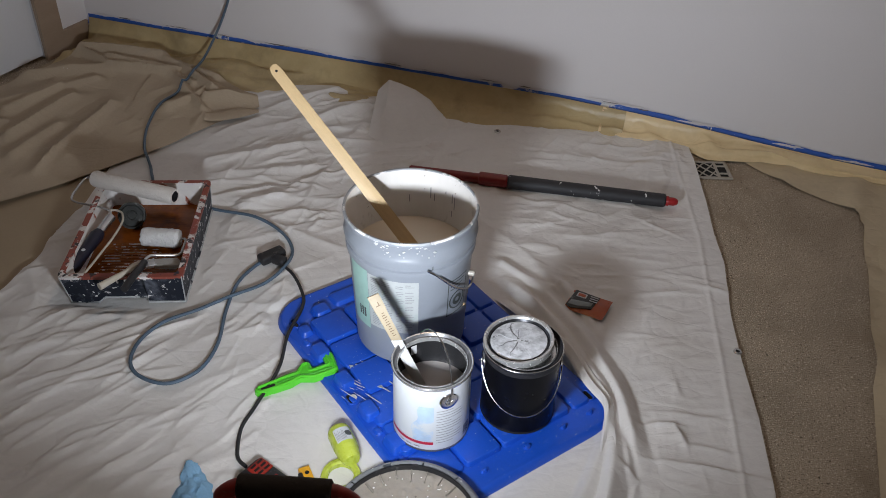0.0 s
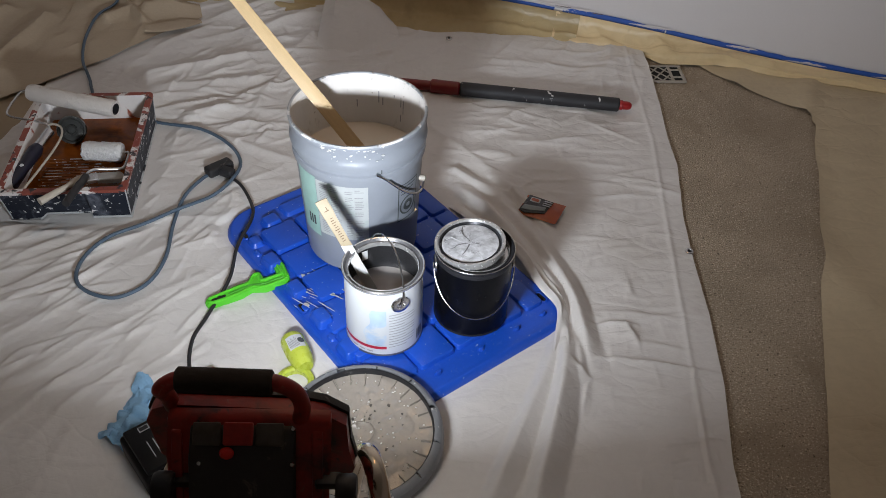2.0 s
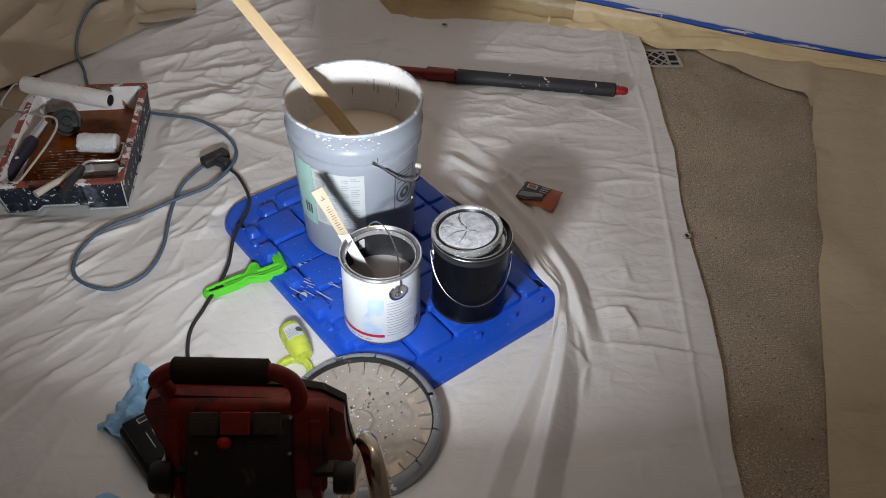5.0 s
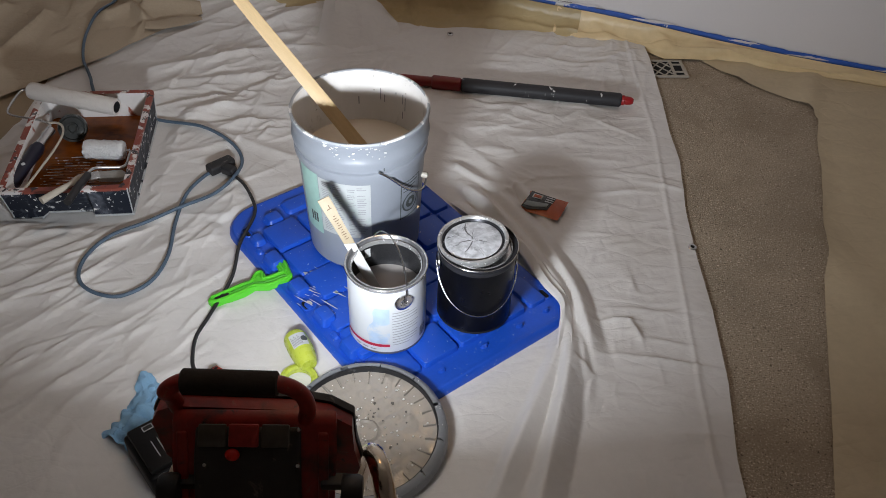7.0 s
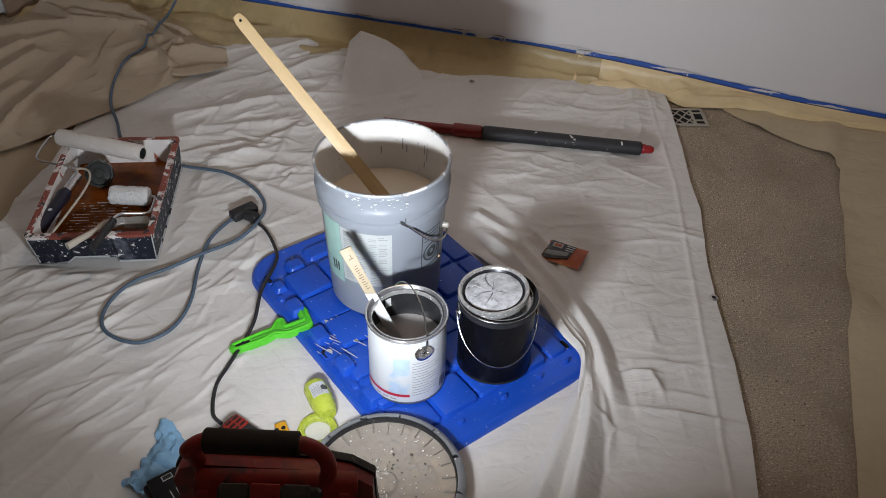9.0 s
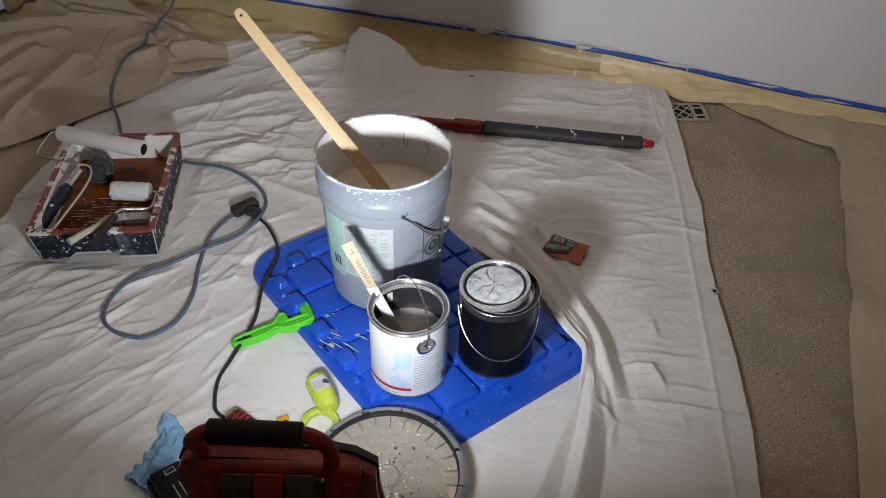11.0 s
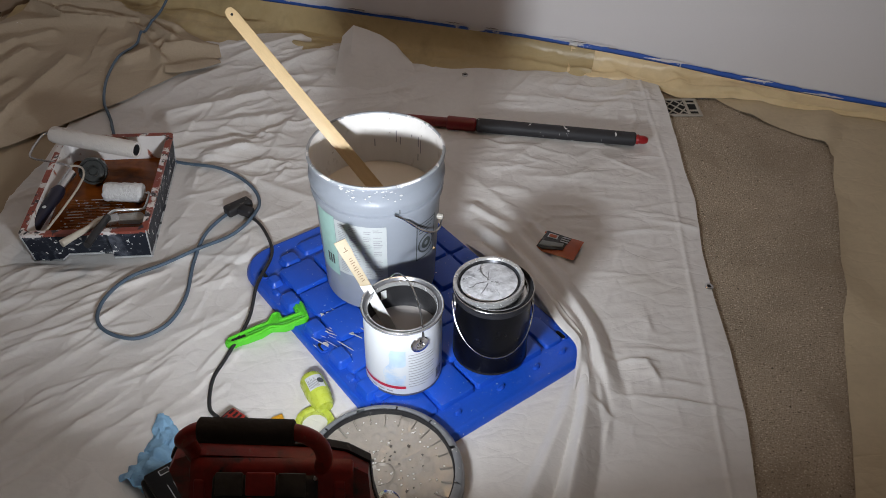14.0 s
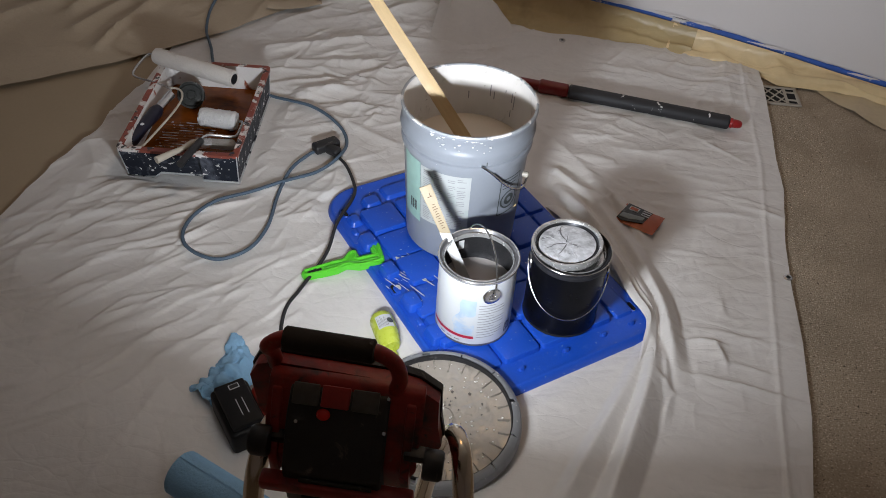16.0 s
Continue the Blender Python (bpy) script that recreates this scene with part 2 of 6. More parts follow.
M_TRAYRIM = mat("tray_rim", (0.27, 0.062, 0.040), 0.45, 0, 0.2, 14, 90, 0.3, specks=(((0.74, 0.70, 0.68), 24, 0.54, 0.58), ((0.03, 0.025, 0.03), 46, 0.57, 0.61)))
M_TRAYIN = mat("tray_inside_paint", (0.74, 0.71, 0.69), 0.4, 0, 0.08, 12, 60, 0.2, specks=(((0.30, 0.07, 0.03), 15, 0.60, 0.66),))
M_TRAYLIQ = mat("tray_amber_bottom", (0.20, 0.052, 0.006), 0.16, 0, 0.35, 5, 50, 0.3, specks=(((0.035, 0.013, 0.005), 9, 0.5, 0.72), (WHITE_DROP, 60, 0.74, 0.76)), stretch=(1, 4, 1), spec=0.25)
M_RIDGE = mat("tray_ridge", (0.24, 0.085, 0.025), 0.2, 0, 0.3, 9, 60, 0.1, specks=((WHITE_DROP, 45, 0.50, 0.55),))
M_NAP = mat("roller_nap", (0.70, 0.66, 0.62), 0.9, 0, 0.06, 10, 260, 0.8, 0.003)
M_NAP_W = mat("mini_roller_nap", (0.72, 0.72, 0.72), 0.7, 0, 0.04, 18, 160, 0.9, 0.006)
M_NAVY = mat("navy_handle", (0.010, 0.010, 0.024), 0.4, 0, 0.2, 12, 90, 0.1, specks=((WHITE_DROP, 40, 0.68, 0.70),))
M_GREYPL = mat("dusty_grey_disc", (0.018, 0.020, 0.018), 0.3, 0, 0.4, 30, 90, 0.2, specks=(((0.25, 0.25, 0.24), 40, 0.60, 0.75),))
M_TANHANDLE = mat("tan_handle", (0.55, 0.50, 0.42), 0.5, 0, 0.1, 9, 60, 0.1)
M_BRISTLE = mat("stiff_bristles", (0.34, 0.33, 0.31), 0.6, 0, 0.25, 20, 220, 0.6, 0.002, stretch=(0.3, 4, 1))
M_POLE = mat("pole_grip", (0.022, 0.022, 0.026), 0.6, 0, 0.2, 10, 160, 0.3, specks=((WHITE_DROP, 26, 0.645, 0.665),))
M_POLERED = mat("pole_red", (0.20, 0.012, 0.012), 0.4, 0, 0.2, 12, 90, 0.1)
M_POLETIP = mat("pole_tip_red", (0.36, 0.012, 0.015), 0.4, 0, 0.2, 20, 120, 0.1)
M_ORANGE = mat("packet_orange", (0.42, 0.085, 0.02), 0.3, 0, 0.2, 25, 60, 0.2)
M_PACKBLK = mat("packet_black", (0.03, 0.03, 0.03), 0.25, 0, 0.2, 25, 60, 0.2)
M_PACKGRY = mat("packet_blade_grey", (0.22, 0.25, 0.25), 0.3, 0, 0.2, 25, 60, 0.2)
M_KNIFE = mat("amber_yellow_plastic", (0.85, 0.42, 0.02), 0.35)
M_VENTW = mat("vent_enamel", (0.42, 0.385, 0.33), 0.4, 0, 0.06, 12, 90, 0.05)
M_VENTK = mat("vent_dark", (0.008, 0.008, 0.008), 0.9)
M_LEDFRONT = bpy.data.materials.new("led_lens")
M_LEDFRONT.use_nodes = True
M_LEDFRONT.node_tree.nodes["Principled BSDF"].inputs["Emission Color"].default_value = (1, 0.97, 0.95, 1)
M_LEDFRONT.node_tree.nodes["Principled BSDF"].inputs["Emission Strength"].default_value = 25.0
M_SHADE = mat("frosted_lamp_glass", (0.85, 0.82, 0.76), 0.4, 0, 0.02, 10, 80, 0.02)


# ---- mesh helpers ----
def finish(name, bm, material, smooth=True, angle=40):
    bmesh.ops.recalc_face_normals(bm, faces=bm.faces)
    me = bpy.data.meshes.new(name)
    bm.to_mesh(me)
    bm.free()
    me.materials.append(material)
    if smooth:
        me.shade_smooth()
        me.set_sharp_from_angle(angle=radians(angle))
    return me


def part(name, bm, material, parent, label="", smooth=True):
    ob = new(name, finish(name, bm, material, smooth))
    ob.parent = parent
    if label:
        ob["label"] = label
    return ob


def single(name, bm, material, label, category, m=None, group="", kind="", smooth=True):
    ob = new(name, finish(name, bm, material, smooth))
    if m is not None:
        ob.matrix_world = m
    return tagged(ob, label, category, group, kind)


def thing(name, m, label, category, group="", kind=""):
    ob = new(name)
    ob.empty_display_size = 0.05
    ob.matrix_world = m
    return tagged(ob, label, category, group, kind)


def box(sx, sy, sz, at=(0, 0, 0), bevel=0.0, seg=2, bm=None, turn=None):
    bm = bm or bmesh.new()
    m = Matrix.Translation(at) @ (turn or Matrix()) @ Matrix.Diagonal((sx, sy, sz, 1))
    vs = bmesh.ops.create_cube(bm, size=1, matrix=m)["verts"]
    if bevel:
        es = {e for v in vs for e in v.link_edges}
        bmesh.ops.bevel(bm, geom=list(es), offset=bevel, segments=seg, profile=0.5, affect="EDGES")
    return bm


def lathe(profile, seg=64, bm=None, a0=0.0, a1=360.0, m=None):
    """Turns (radius, z) pairs round the z axis."""
    bm = bm or bmesh.new()
    full = abs(a1 - a0) > 359.9
    n = seg if full else seg + 1
    rings = []
    for i in range(n):
        a = radians(a0 + (a1 - a0) * i / seg)
        rings.append([bm.verts.new((r * math.cos(a), r * math.sin(a), z)) for r, z in profile])
    for i in range(seg):
        p, q = rings[i], rings[(i + 1) % n]
        for j in range(len(profile) - 1):
            bm.faces.new((p[j], q[j], q[j + 1], p[j + 1]))
    if m is not None:
        bmesh.ops.transform(bm, matrix=m, verts=[v for r in rings for v in r])
    bmesh.ops.remove_doubles(bm, verts=bm.verts, dist=1e-5)
    return bm


def smooth_line(pts, n=8, closed=False):
    """A Catmull-Rom curve through the points."""
    pts = [Vector(p) for p in pts]
    k = len(pts)
    out = []
    for i in range(k if closed else k - 1):
        if closed:
            a, b, c, d = pts[i - 1], pts[i], pts[(i + 1) % k], pts[(i + 2) % k]
        else:
            a, b, c, d = pts[max(i - 1, 0)], pts[i], pts[i + 1], pts[min(i + 2, k - 1)]
        for j in range(n):
            t = j / n
            out.append(0.5 * ((2 * b) + (c - a) * t + (2 * a - 5 * b + 4 * c - d) * t * t + (3 * b - 3 * c + d - a) * t ** 3))
    if not closed:
        out.append(pts[-1])
    return out


def tube(pts, r, seg=12, closed=False, bm=None, radii=None):
    bm = bm or bmesh.new()
    pts = [Vector(p) for p in pts]
    k = len(pts)
    rings, side = [], None
    for i, p in enumerate(pts):
        t = (pts[(i + 1) % k] - pts[i - 1]) if closed else (pts[min(i + 1, k - 1)] - pts[max(i - 1, 0)])
        t.normalize()
        if side is None:
            side = t.cross(Vector((0, 0, 1)) if abs(t.z) < 0.9 else Vector((1, 0, 0)))
        side = (side - t * side.dot(t)).normalized()
        up = t.cross(side)
        rr = radii[i] if radii else r
        rings.append([bm.verts.new(p + (side * math.cos(2 * math.pi * j / seg) + up * math.sin(2 * math.pi * j / seg)) * rr) for j in range(seg)])
    for i in range(k if closed else k - 1):
        p, q = rings[i], rings[(i + 1) % k]
        for j in range(seg):
            bm.faces.new((p[j], p[(j + 1) % seg], q[(j + 1) % seg], q[j]))
    if not closed:
        bm.faces.new(rings[0])
        bm.faces.new(rings[-1])
    return bm


def outline(pts, z0, z1, bevel=0.0, bm=None):
    """A flat shape of (x, y) corners pulled up from z0 to z1."""
    bm = bm or bmesh.new()
    lo = [bm.verts.new((x, y, z0)) for x, y in pts]
    hi = [bm.verts.new((x, y, z1)) for x, y in pts]
    top = bm.faces.new(hi)
    bm.faces.new(lo[::-1])
    for i in range(len(pts)):
        j = (i + 1) % len(pts)
        bm.faces.new((lo[i], lo[j], hi[j], hi[i]))
    if bevel:
        bmesh.ops.bevel(bm, geom=list(top.edges), offset=bevel, segments=2, profile=0.5, affect="EDGES")
    return bm


def round_rect(w, h, r, n=6):
    out = []
    for cx, cy, a in ((w / 2 - r, h / 2 - r, 0), (-w / 2 + r, h / 2 - r, 90), (-w / 2 + r, -h / 2 + r, 180), (w / 2 - r, -h / 2 + r, 270)):
        out += [(cx + r * math.cos(radians(a + 90 * i / n)), cy + r * math.sin(radians(a + 90 * i / n))) for i in range(n + 1)]
    return out


def curved_patch(radius, a0, a1, z0, z1, n=12, lift=0.0008, bm=None):
    """A thin label on a turned body; radius(z) gives the body."""
    bm = bm or bmesh.new()
    cols = []
    for i in range(n + 1):
        a = radians(a0 + (a1 - a0) * i / n)
        cols.append([bm.verts.new(((radius(z) + lift) * math.cos(a), (radius(z) + lift) * math.sin(a), z)) for z in (z0, (z0 + z1) / 2, z1)])
    for i in range(n):
        for j in range(2):
            bm.faces.new((cols[i][j], cols[i + 1][j], cols[i + 1][j + 1], cols[i][j + 1]))
    return bm


def inside(poly, x, y):
    hit = False
    for i in range(len(poly)):
        (x0, y0), (x1, y1) = poly[i - 1], poly[i]
        if (y0 > y) != (y1 > y) and x < (x1 - x0) * (y - y0) / (y1 - y0) + x0:
            hit = not hit
    return hit


def seg_dist(x, y, a, b):
    dx, dy = b[0] - a[0], b[1] - a[1]
    t = max(0, min(1, ((x - a[0]) * dx + (y - a[1]) * dy) / (dx * dx + dy * dy)))
    return math.hypot(x - a[0] - t * dx, y - a[1] - t * dy), t


def ridged(x, y, sx, sy, turn, seed):
    """Sharp folds that run along the turned x axis."""
    c, s = math.cos(turn), math.sin(turn)
    u, v = (x * c + y * s) * sx, (-x * s + y * c) * sy
    return 1 - abs(noise.noise(Vector((u, v, seed)))) * 2.2


def crease(x, y, along, wave, seed, warp=0.5):
    """0 to 1, uneven sharp creases that run along the given degrees, bent and fading in and out."""
    c, s = math.cos(radians(along)), math.sin(radians(along))
    bend = warp * 0.5 * noise.noise(Vector((x * 2.6, y * 2.6, seed)))
    u, v = (-x * s + y * c) / wave + bend, (x * c + y * s) / (wave * 3.6)
    ridge = 1 - min(1.0, abs(noise.noise(Vector((u * 0.8, v, seed)))) * 2.6)
    k = noise.noise(Vector((x * 2.2 + seed, y * 2.2, seed * 1.7))) * 1.5 + 0.6
    return ridge * max(0.0, min(1.0, k))


def ramp(v, a, b):
    return max(0.0, min(1.0, (v - a) / (b - a)))


def sheet(poly, step_m, height, bm=None):
    """A cloth cut to a polygon: a fine net, snapped to the outline, lifted by height(x, y)."""
    bm = bm or bmesh.new()
    xs, ys = [p[0] for p in poly], [p[1] for p in poly]
    nx, ny = int((max(xs) - min(xs)) / step_m) + 2, int((max(ys) - min(ys)) / step_m) + 2
    x0, y0 = min(xs) - step_m / 2, min(ys) - step_m / 2
    keep, verts = {}, {}
    for i in range(nx):
        for j in range(ny):
            if inside(poly, x0 + (i + 0.5) * step_m, y0 + (j + 0.5) * step_m):
                keep[i, j] = True
    def vert(i, j):
        if (i, j) not in verts:
            x, y = x0 + i * step_m, y0 + j * step_m
            if not all((i - a, j - b) in keep for a in (0, 1) for b in (0, 1)):
                best = None
                for k in range(len(poly)):
                    d, t = seg_dist(x, y, poly[k - 1], poly[k])
                    if best is None or d < best[0]:
                        best = (d, poly[k - 1][0] + t * (poly[k][0] - poly[k - 1][0]), poly[k - 1][1] + t * (poly[k][1] - poly[k - 1][1]))
                x, y = best[1], best[2]
            verts[i, j] = bm.verts.new((x, y, height(x, y)))
        return verts[i, j]
    for i, j in keep:
        bm.faces.new((vert(i, j), vert(i + 1, j), vert(i + 1, j + 1), vert(i, j + 1)))
    return bm


# ---- the room ----
CORNER = Vector((-1.464, 3.189, 0))
ALONG = Vector((1, -0.284, 0)).normalized()       # the long wall, going right
OUT = Vector((-0.284, -1, 0)).normalized()        # from the long wall into the room
LEFT = Vector((-0.42, -0.907, 0)).normalized()    # the short wall, going towards the door
WALL_TURN = math.degrees(math.atan2(ALONG.y, ALONG.x))


def slab(a, b, z0, z1, thick, side):
    """An upright slab from a to b; side: the unit way towards its back."""
    bm = bmesh.new()
    pts = [a, b, b + side * thick, a + side * thick]
    return outline([(p.x, p.y) for p in pts], z0, z1, 0, bm)


H = 2.42
P_A, P_B = CORNER, CORNER + ALONG * 4.6
P_C = P_B + OUT * 5.2
P_D = CORNER + LEFT * 5.6
single("wall_north", slab(P_A - ALONG * 0.3, P_B + ALONG * 0.15, -0.02, H, 0.12, -OUT), M_WALL, "long pinkish-white painted wall above blue tape", "wall", kind="structure", smooth=False)
side_l = Vector((LEFT.y, -LEFT.x, 0))
if side_l.dot(ALONG) > 0:
    side_l = -side_l
DOOR0, DOOR1 = 0.225, 1.05
single("wall_west", slab(P_A, P_A + LEFT * DOOR0, -0.02, H, 0.12, side_l), M_WALL, "short white painted wall beside the door", "wall", kind="structure", smooth=False)
single("wall_west_far", slab(P_A + LEFT * DOOR1, P_D, -0.02, H, 0.12, side_l), M_WALL, "plain painted wall past the door", "wall", kind="structure", smooth=False)
single("wall_over_door", slab(P_A + LEFT * DOOR0, P_A + LEFT * DOOR1, 2.05, H, 0.12, side_l), M_WALL, "plain painted wall above the door", "wall", kind="structure", smooth=False)
single("wall_east", slab(P_B, P_C, -0.02, H, 0.12, ALONG), M_WALL, "plain painted wall closing the room", "wall", kind="structure", smooth=False)
single("wall_south", slab(P_C, P_D, -0.02, H, 0.12, OUT), M_WALL, "plain painted wall behind the camera", "wall", kind="structure", smooth=False)
fl = [P_A - ALONG * 0.3 - OUT * 0.12, P_B + ALONG * 0.2 - OUT * 0.12, P_C + ALONG * 0.2 + OUT * 0.2, P_D - ALONG * 0.5 + OUT * 0.2]
single("floor", outline([(p.x, p.y) for p in fl], -0.05, 0.0), M_CARPET, "short-pile taupe brown carpet with light flecks", "floor", kind="structure", smooth=False)
single("ceiling", outline([(p.x, p.y) for p in fl], H, H + 0.1), M_CEIL, "plain white ceiling", "ceiling", kind="structure", smooth=False)

door = thing("door_1", Matrix(), "closed white painted door with tan wooden casing", "door", kind="structure")
part("leaf", slab(P_A + LEFT * (DOOR0 + 0.003) + side_l * 0.02, P_A + LEFT * (DOOR1 - 0.003) + side_l * 0.02, 0.012, 2.045, 0.04, side_l), M_DOOR, door, "white painted door leaf", False)
part("casing", slab(P_A + LEFT * (DOOR0 - 0.085) - side_l * 0.016, P_A + LEFT * (DOOR0 + 0.012) - side_l * 0.016, 0.0, 2.12, 0.0158, side_l), M_TRIM, door, "tan wooden casing", False)
part("casing", slab(P_A + LEFT * (DOOR1 - 0.012) - side_l * 0.016, P_A + LEFT * (DOOR1 + 0.07) - side_l * 0.016, 0.0, 2.12, 0.0158, side_l), M_TRIM, door, "tan wooden casing", False)
part("head_casing", slab(P_A + LEFT * (DOOR0 + 0.013) - side_l * 0.016, P_A + LEFT * (DOOR1 - 0.013) - side_l * 0.016, 2.045, 2.12, 0.0158, side_l), M_TRIM, door, "tan wooden casing", False)
single("baseboard_west", slab(P_A - side_l * 0.012 + LEFT * 0.012, P_A + LEFT * (DOOR0 - 0.087) - side_l * 0.012, 0.0, 0.085, 0.0118, side_l), M_TRIM, "tan wooden baseboard beside the door casing", "baseboard", kind="structure", smooth=False)
single("baseboard_north", slab(P_A + OUT * 0.012 + ALONG * 0.02, P_A + OUT * 0.012 + ALONG * 2.05, 0.0, 0.07, 0.0118, -OUT), M_TRIM, "tan wooden baseboard hidden under masking film", "baseboard", kind="structure", smooth=False)


def tape_z(s):
    """Height of the tape's lower edge along the long wall: it sags past the joint."""
    return float(np.interp(s, (1.9, 2.175, 2.4, 2.586, 2.766, 2.94, 3.2), (0.083, 0.073, 0.059, 0.042, 0.030, 0.022, 0.016)))


# blue tape along the wall, slightly wavy, in two strips that overlap at the joint
def tape_strip(s0, s1, lift):
    bm = bmesh.new()
    n = int((s1 - s0) / 0.02)
    rows = []
    for i in range(n + 1):
        s = s0 + (s1 - s0) * i / n
        w = (0.022 if s < 2.1 else 0.028) + 0.010 * noise.noise(Vector((s * 5, lift * 900, 0))) + 0.003 * noise.noise(Vector((s * 30, 4, 0)))
        z0 = tape_z(s) + 0.004 * noise.noise(Vector((s * 4, 7, 0)))
        p = CORNER + ALONG * s
        rows.append([bm.verts.new(p + OUT * (lift + o) + Vector((0, 0, z))) for o, z in ((0.012, z0 - 0.012), (0.006, z0), (0.0006, z0 + w * 0.5), (0.0, z0 + w))])
    for i in range(n):
        for j in range(3):
            bm.faces.new((rows[i][j], rows[i + 1][j], rows[i + 1][j + 1], rows[i][j + 1]))
    return bm


single("masking_tape_strip", tape_strip(0.01, 2.12, 0.003), M_TAPE, "blue masking tape along the foot of the wall", "tape", group="blue tape on the wall")
single("masking_tape_strip", tape_strip(2.09, 4.3, 0.0045), M_TAPE, "crumpled blue masking tape with white paint smears", "tape", group="blue tape on the wall")


def film_strip(s0, s1, reach, seed, n_across=30):
    """Thin film hanging from the tape and lying out over the floor."""
    bm = bmesh.new()
    n = int((s1 - s0) / 0.012)
    rows = []
    for i in range(n + 1):
        s = s0 + (s1 - s0) * i / n
        p = CORNER + ALONG * s
        far = reach(s) + 0.012 * noise.noise(Vector((s * 6, seed, 0)))
        top = tape_z(s) + 0.004
        row = []
        for j in range(n_across + 1):
            t = j / n_across
            if t < 0.3:
                k = t / 0.3
                o, z = 0.016 + 0.03 * k * k, top * (1 - k) ** 1.3 + 0.012
            else:
                k = (t - 0.3) / 0.7
                o, z = 0.046 + (far - 0.046) * k, 0.012 - 0.010 * k
            q = p + OUT * o
            calm = min(1, t * 5)
            wave = noise.noise(Vector((s * 2.4, t * 3, seed)))
            z += calm * (0.022 * crease(q.x, q.y, WALL_TURN + 4, 0.13, seed, 0.8) + 0.010 * crease(q.x, q.y, WALL_TURN - 35, 0.10, seed + 5, 0.6) + 0.012 * crease(q.x, q.y, WALL_TURN + 1, 0.055, seed + 13, 0.5) + 0.007 * crease(q.x, q.y, WALL_TURN + 12, 0.035, seed + 17, 0.4) + 0.004 * crease(q.x, q.y, 40, 0.05, seed + 9)) * (1.0 if t < 0.45 else 1.0 - 0.8 * (t - 0.45) / 0.55)
            o += 0.010 * wave * calm
            row.append(bm.verts.new(p + OUT * o + Vector((0, 0, z))))
        rows.append(row)
    for i in range(n):
        for j in range(n_across):
            bm.faces.new((rows[i][j], rows[i + 1][j], rows[i + 1][j + 1], rows[i][j + 1]))
    return bm


def reach_left(s):
    return float(np.interp(s, (1.2, 1.48, 1.83, 2.14), (0.30, 0.157, 0.118, 0.07)))


def reach_right(s):
    return float(np.interp(s, (2.06, 2.14, 2.35, 2.43, 2.50, 2.60, 3.4), (0.085, 0.085, 0.052, 0.097, 0.080, 0.050, 0.048)))


single("masking_film", film_strip(0.02, 2.14, reach_left, 11.0), M_FILM, "crinkled yellowish masking film taped along the wall", "masking film", group="masking film along the wall")
single("masking_film", film_strip(2.06, 4.3, reach_right, 23.0), M_FILM2, "yellowish masking film folded over at the tape joint", "masking film", group="masking film along the wall")

# dried paint ridges along the tape's top edge
def smear(s, w, z, tall=0.006):
    bm = bmesh.new()
    n = 10
    rows = []
    for i in range(n + 1):
        t = i / n
        p = CORNER + ALONG * (s + w * t) + OUT * 0.0048
        hw = tall * math.sin(math.pi * min(1, max(0, t))) * (0.6 + 0.8 * abs(noise.noise(Vector((s * 9 + t * 4, 2, 5))))) + 0.0006
        zz = z + 0.003 * noise.noise(Vector((s * 7 + t * 5, 9, 1)))
        rows.append([bm.verts.new(p + Vector((0, 0, zz + k * hw)) + OUT * (0.001 if k == 0 else 0)) for k in (-1, 0, 1)])
    for i in range(n):
        for j in range(2):
            bm.faces.new((rows[i][j], rows[i + 1][j], rows[i + 1][j + 1], rows[i][j + 1]))
    return bm


for s, w, dz in ((2.30, 0.16, 0.018), (2.62, 0.10, 0.020), (2.80, 0.14, 0.012), (2.93, 0.12, 0.004), (3.08, 0.20, 0.014)):
    single("paint_smear", smear(s, w, tape_z(s) + dz), M_SMEAR, "white paint smeared over the blue tape", "paint smear", group="paint smears on the tape")

rs = random.Random(21)
for k in range(16):
    s = 0.06 + k * 0.135 + rs.uniform(-0.04, 0.04)
    single("paint_smear", smear(s, rs.uniform(0.04, 0.13), tape_z(s) + 0.026 + rs.uniform(-0.002, 0.006)), M_SMEAR, "white paint ridge above the blue tape", "paint smear", group="paint smears on the tape")
for k in range(11):
    s = 0.2 + k * 0.20 + rs.uniform(-0.06, 0.06)
    single("paint_gap", smear(s, rs.uniform(0.03, 0.10), tape_z(s) + 0.026 + rs.uniform(0, 0.004), 0.0016), M_GAP, "thin dark unpainted line above the tape", "paint gap", group="unpainted gaps above the tape")

# right-hand masking paper on the carpet
def paper_z(x, y):
    f = max(0, ridged(x, y, 0.9, 4.0, 1.25, 3.0) - 0.55) + 0.5 * max(0, ridged(x, y, 2.4, 8.0, -0.35, 9.0) - 0.62) + 0.4 * max(0, ridged(x, y, 3.0, 9.0, 0.5, 19.0) - 0.66)
    return 0.004 + 0.02 * f + 0.004 * (noise.noise(Vector((x * 5, y * 5, 1))) + 0.6)


PAPER = [(1.252, 2.115), (1.275, 2.19), (1.40, 2.16), (1.9, 2.02), (2.5, 1.8), (2.4, 0.2), (0.66, 0.2), (0.80, 0.62), (0.862, 0.82), (0.945, 1.10), (1.034, 1.41), (1.075, 1.50), (1.10, 1.62), (1.168, 1.83), (1.20, 1.97)]
single("masking_paper_sheet", sheet(PAPER, 0.025, paper_z), M_PAPER, "wide tan masking paper laid on the carpet", "masking paper")

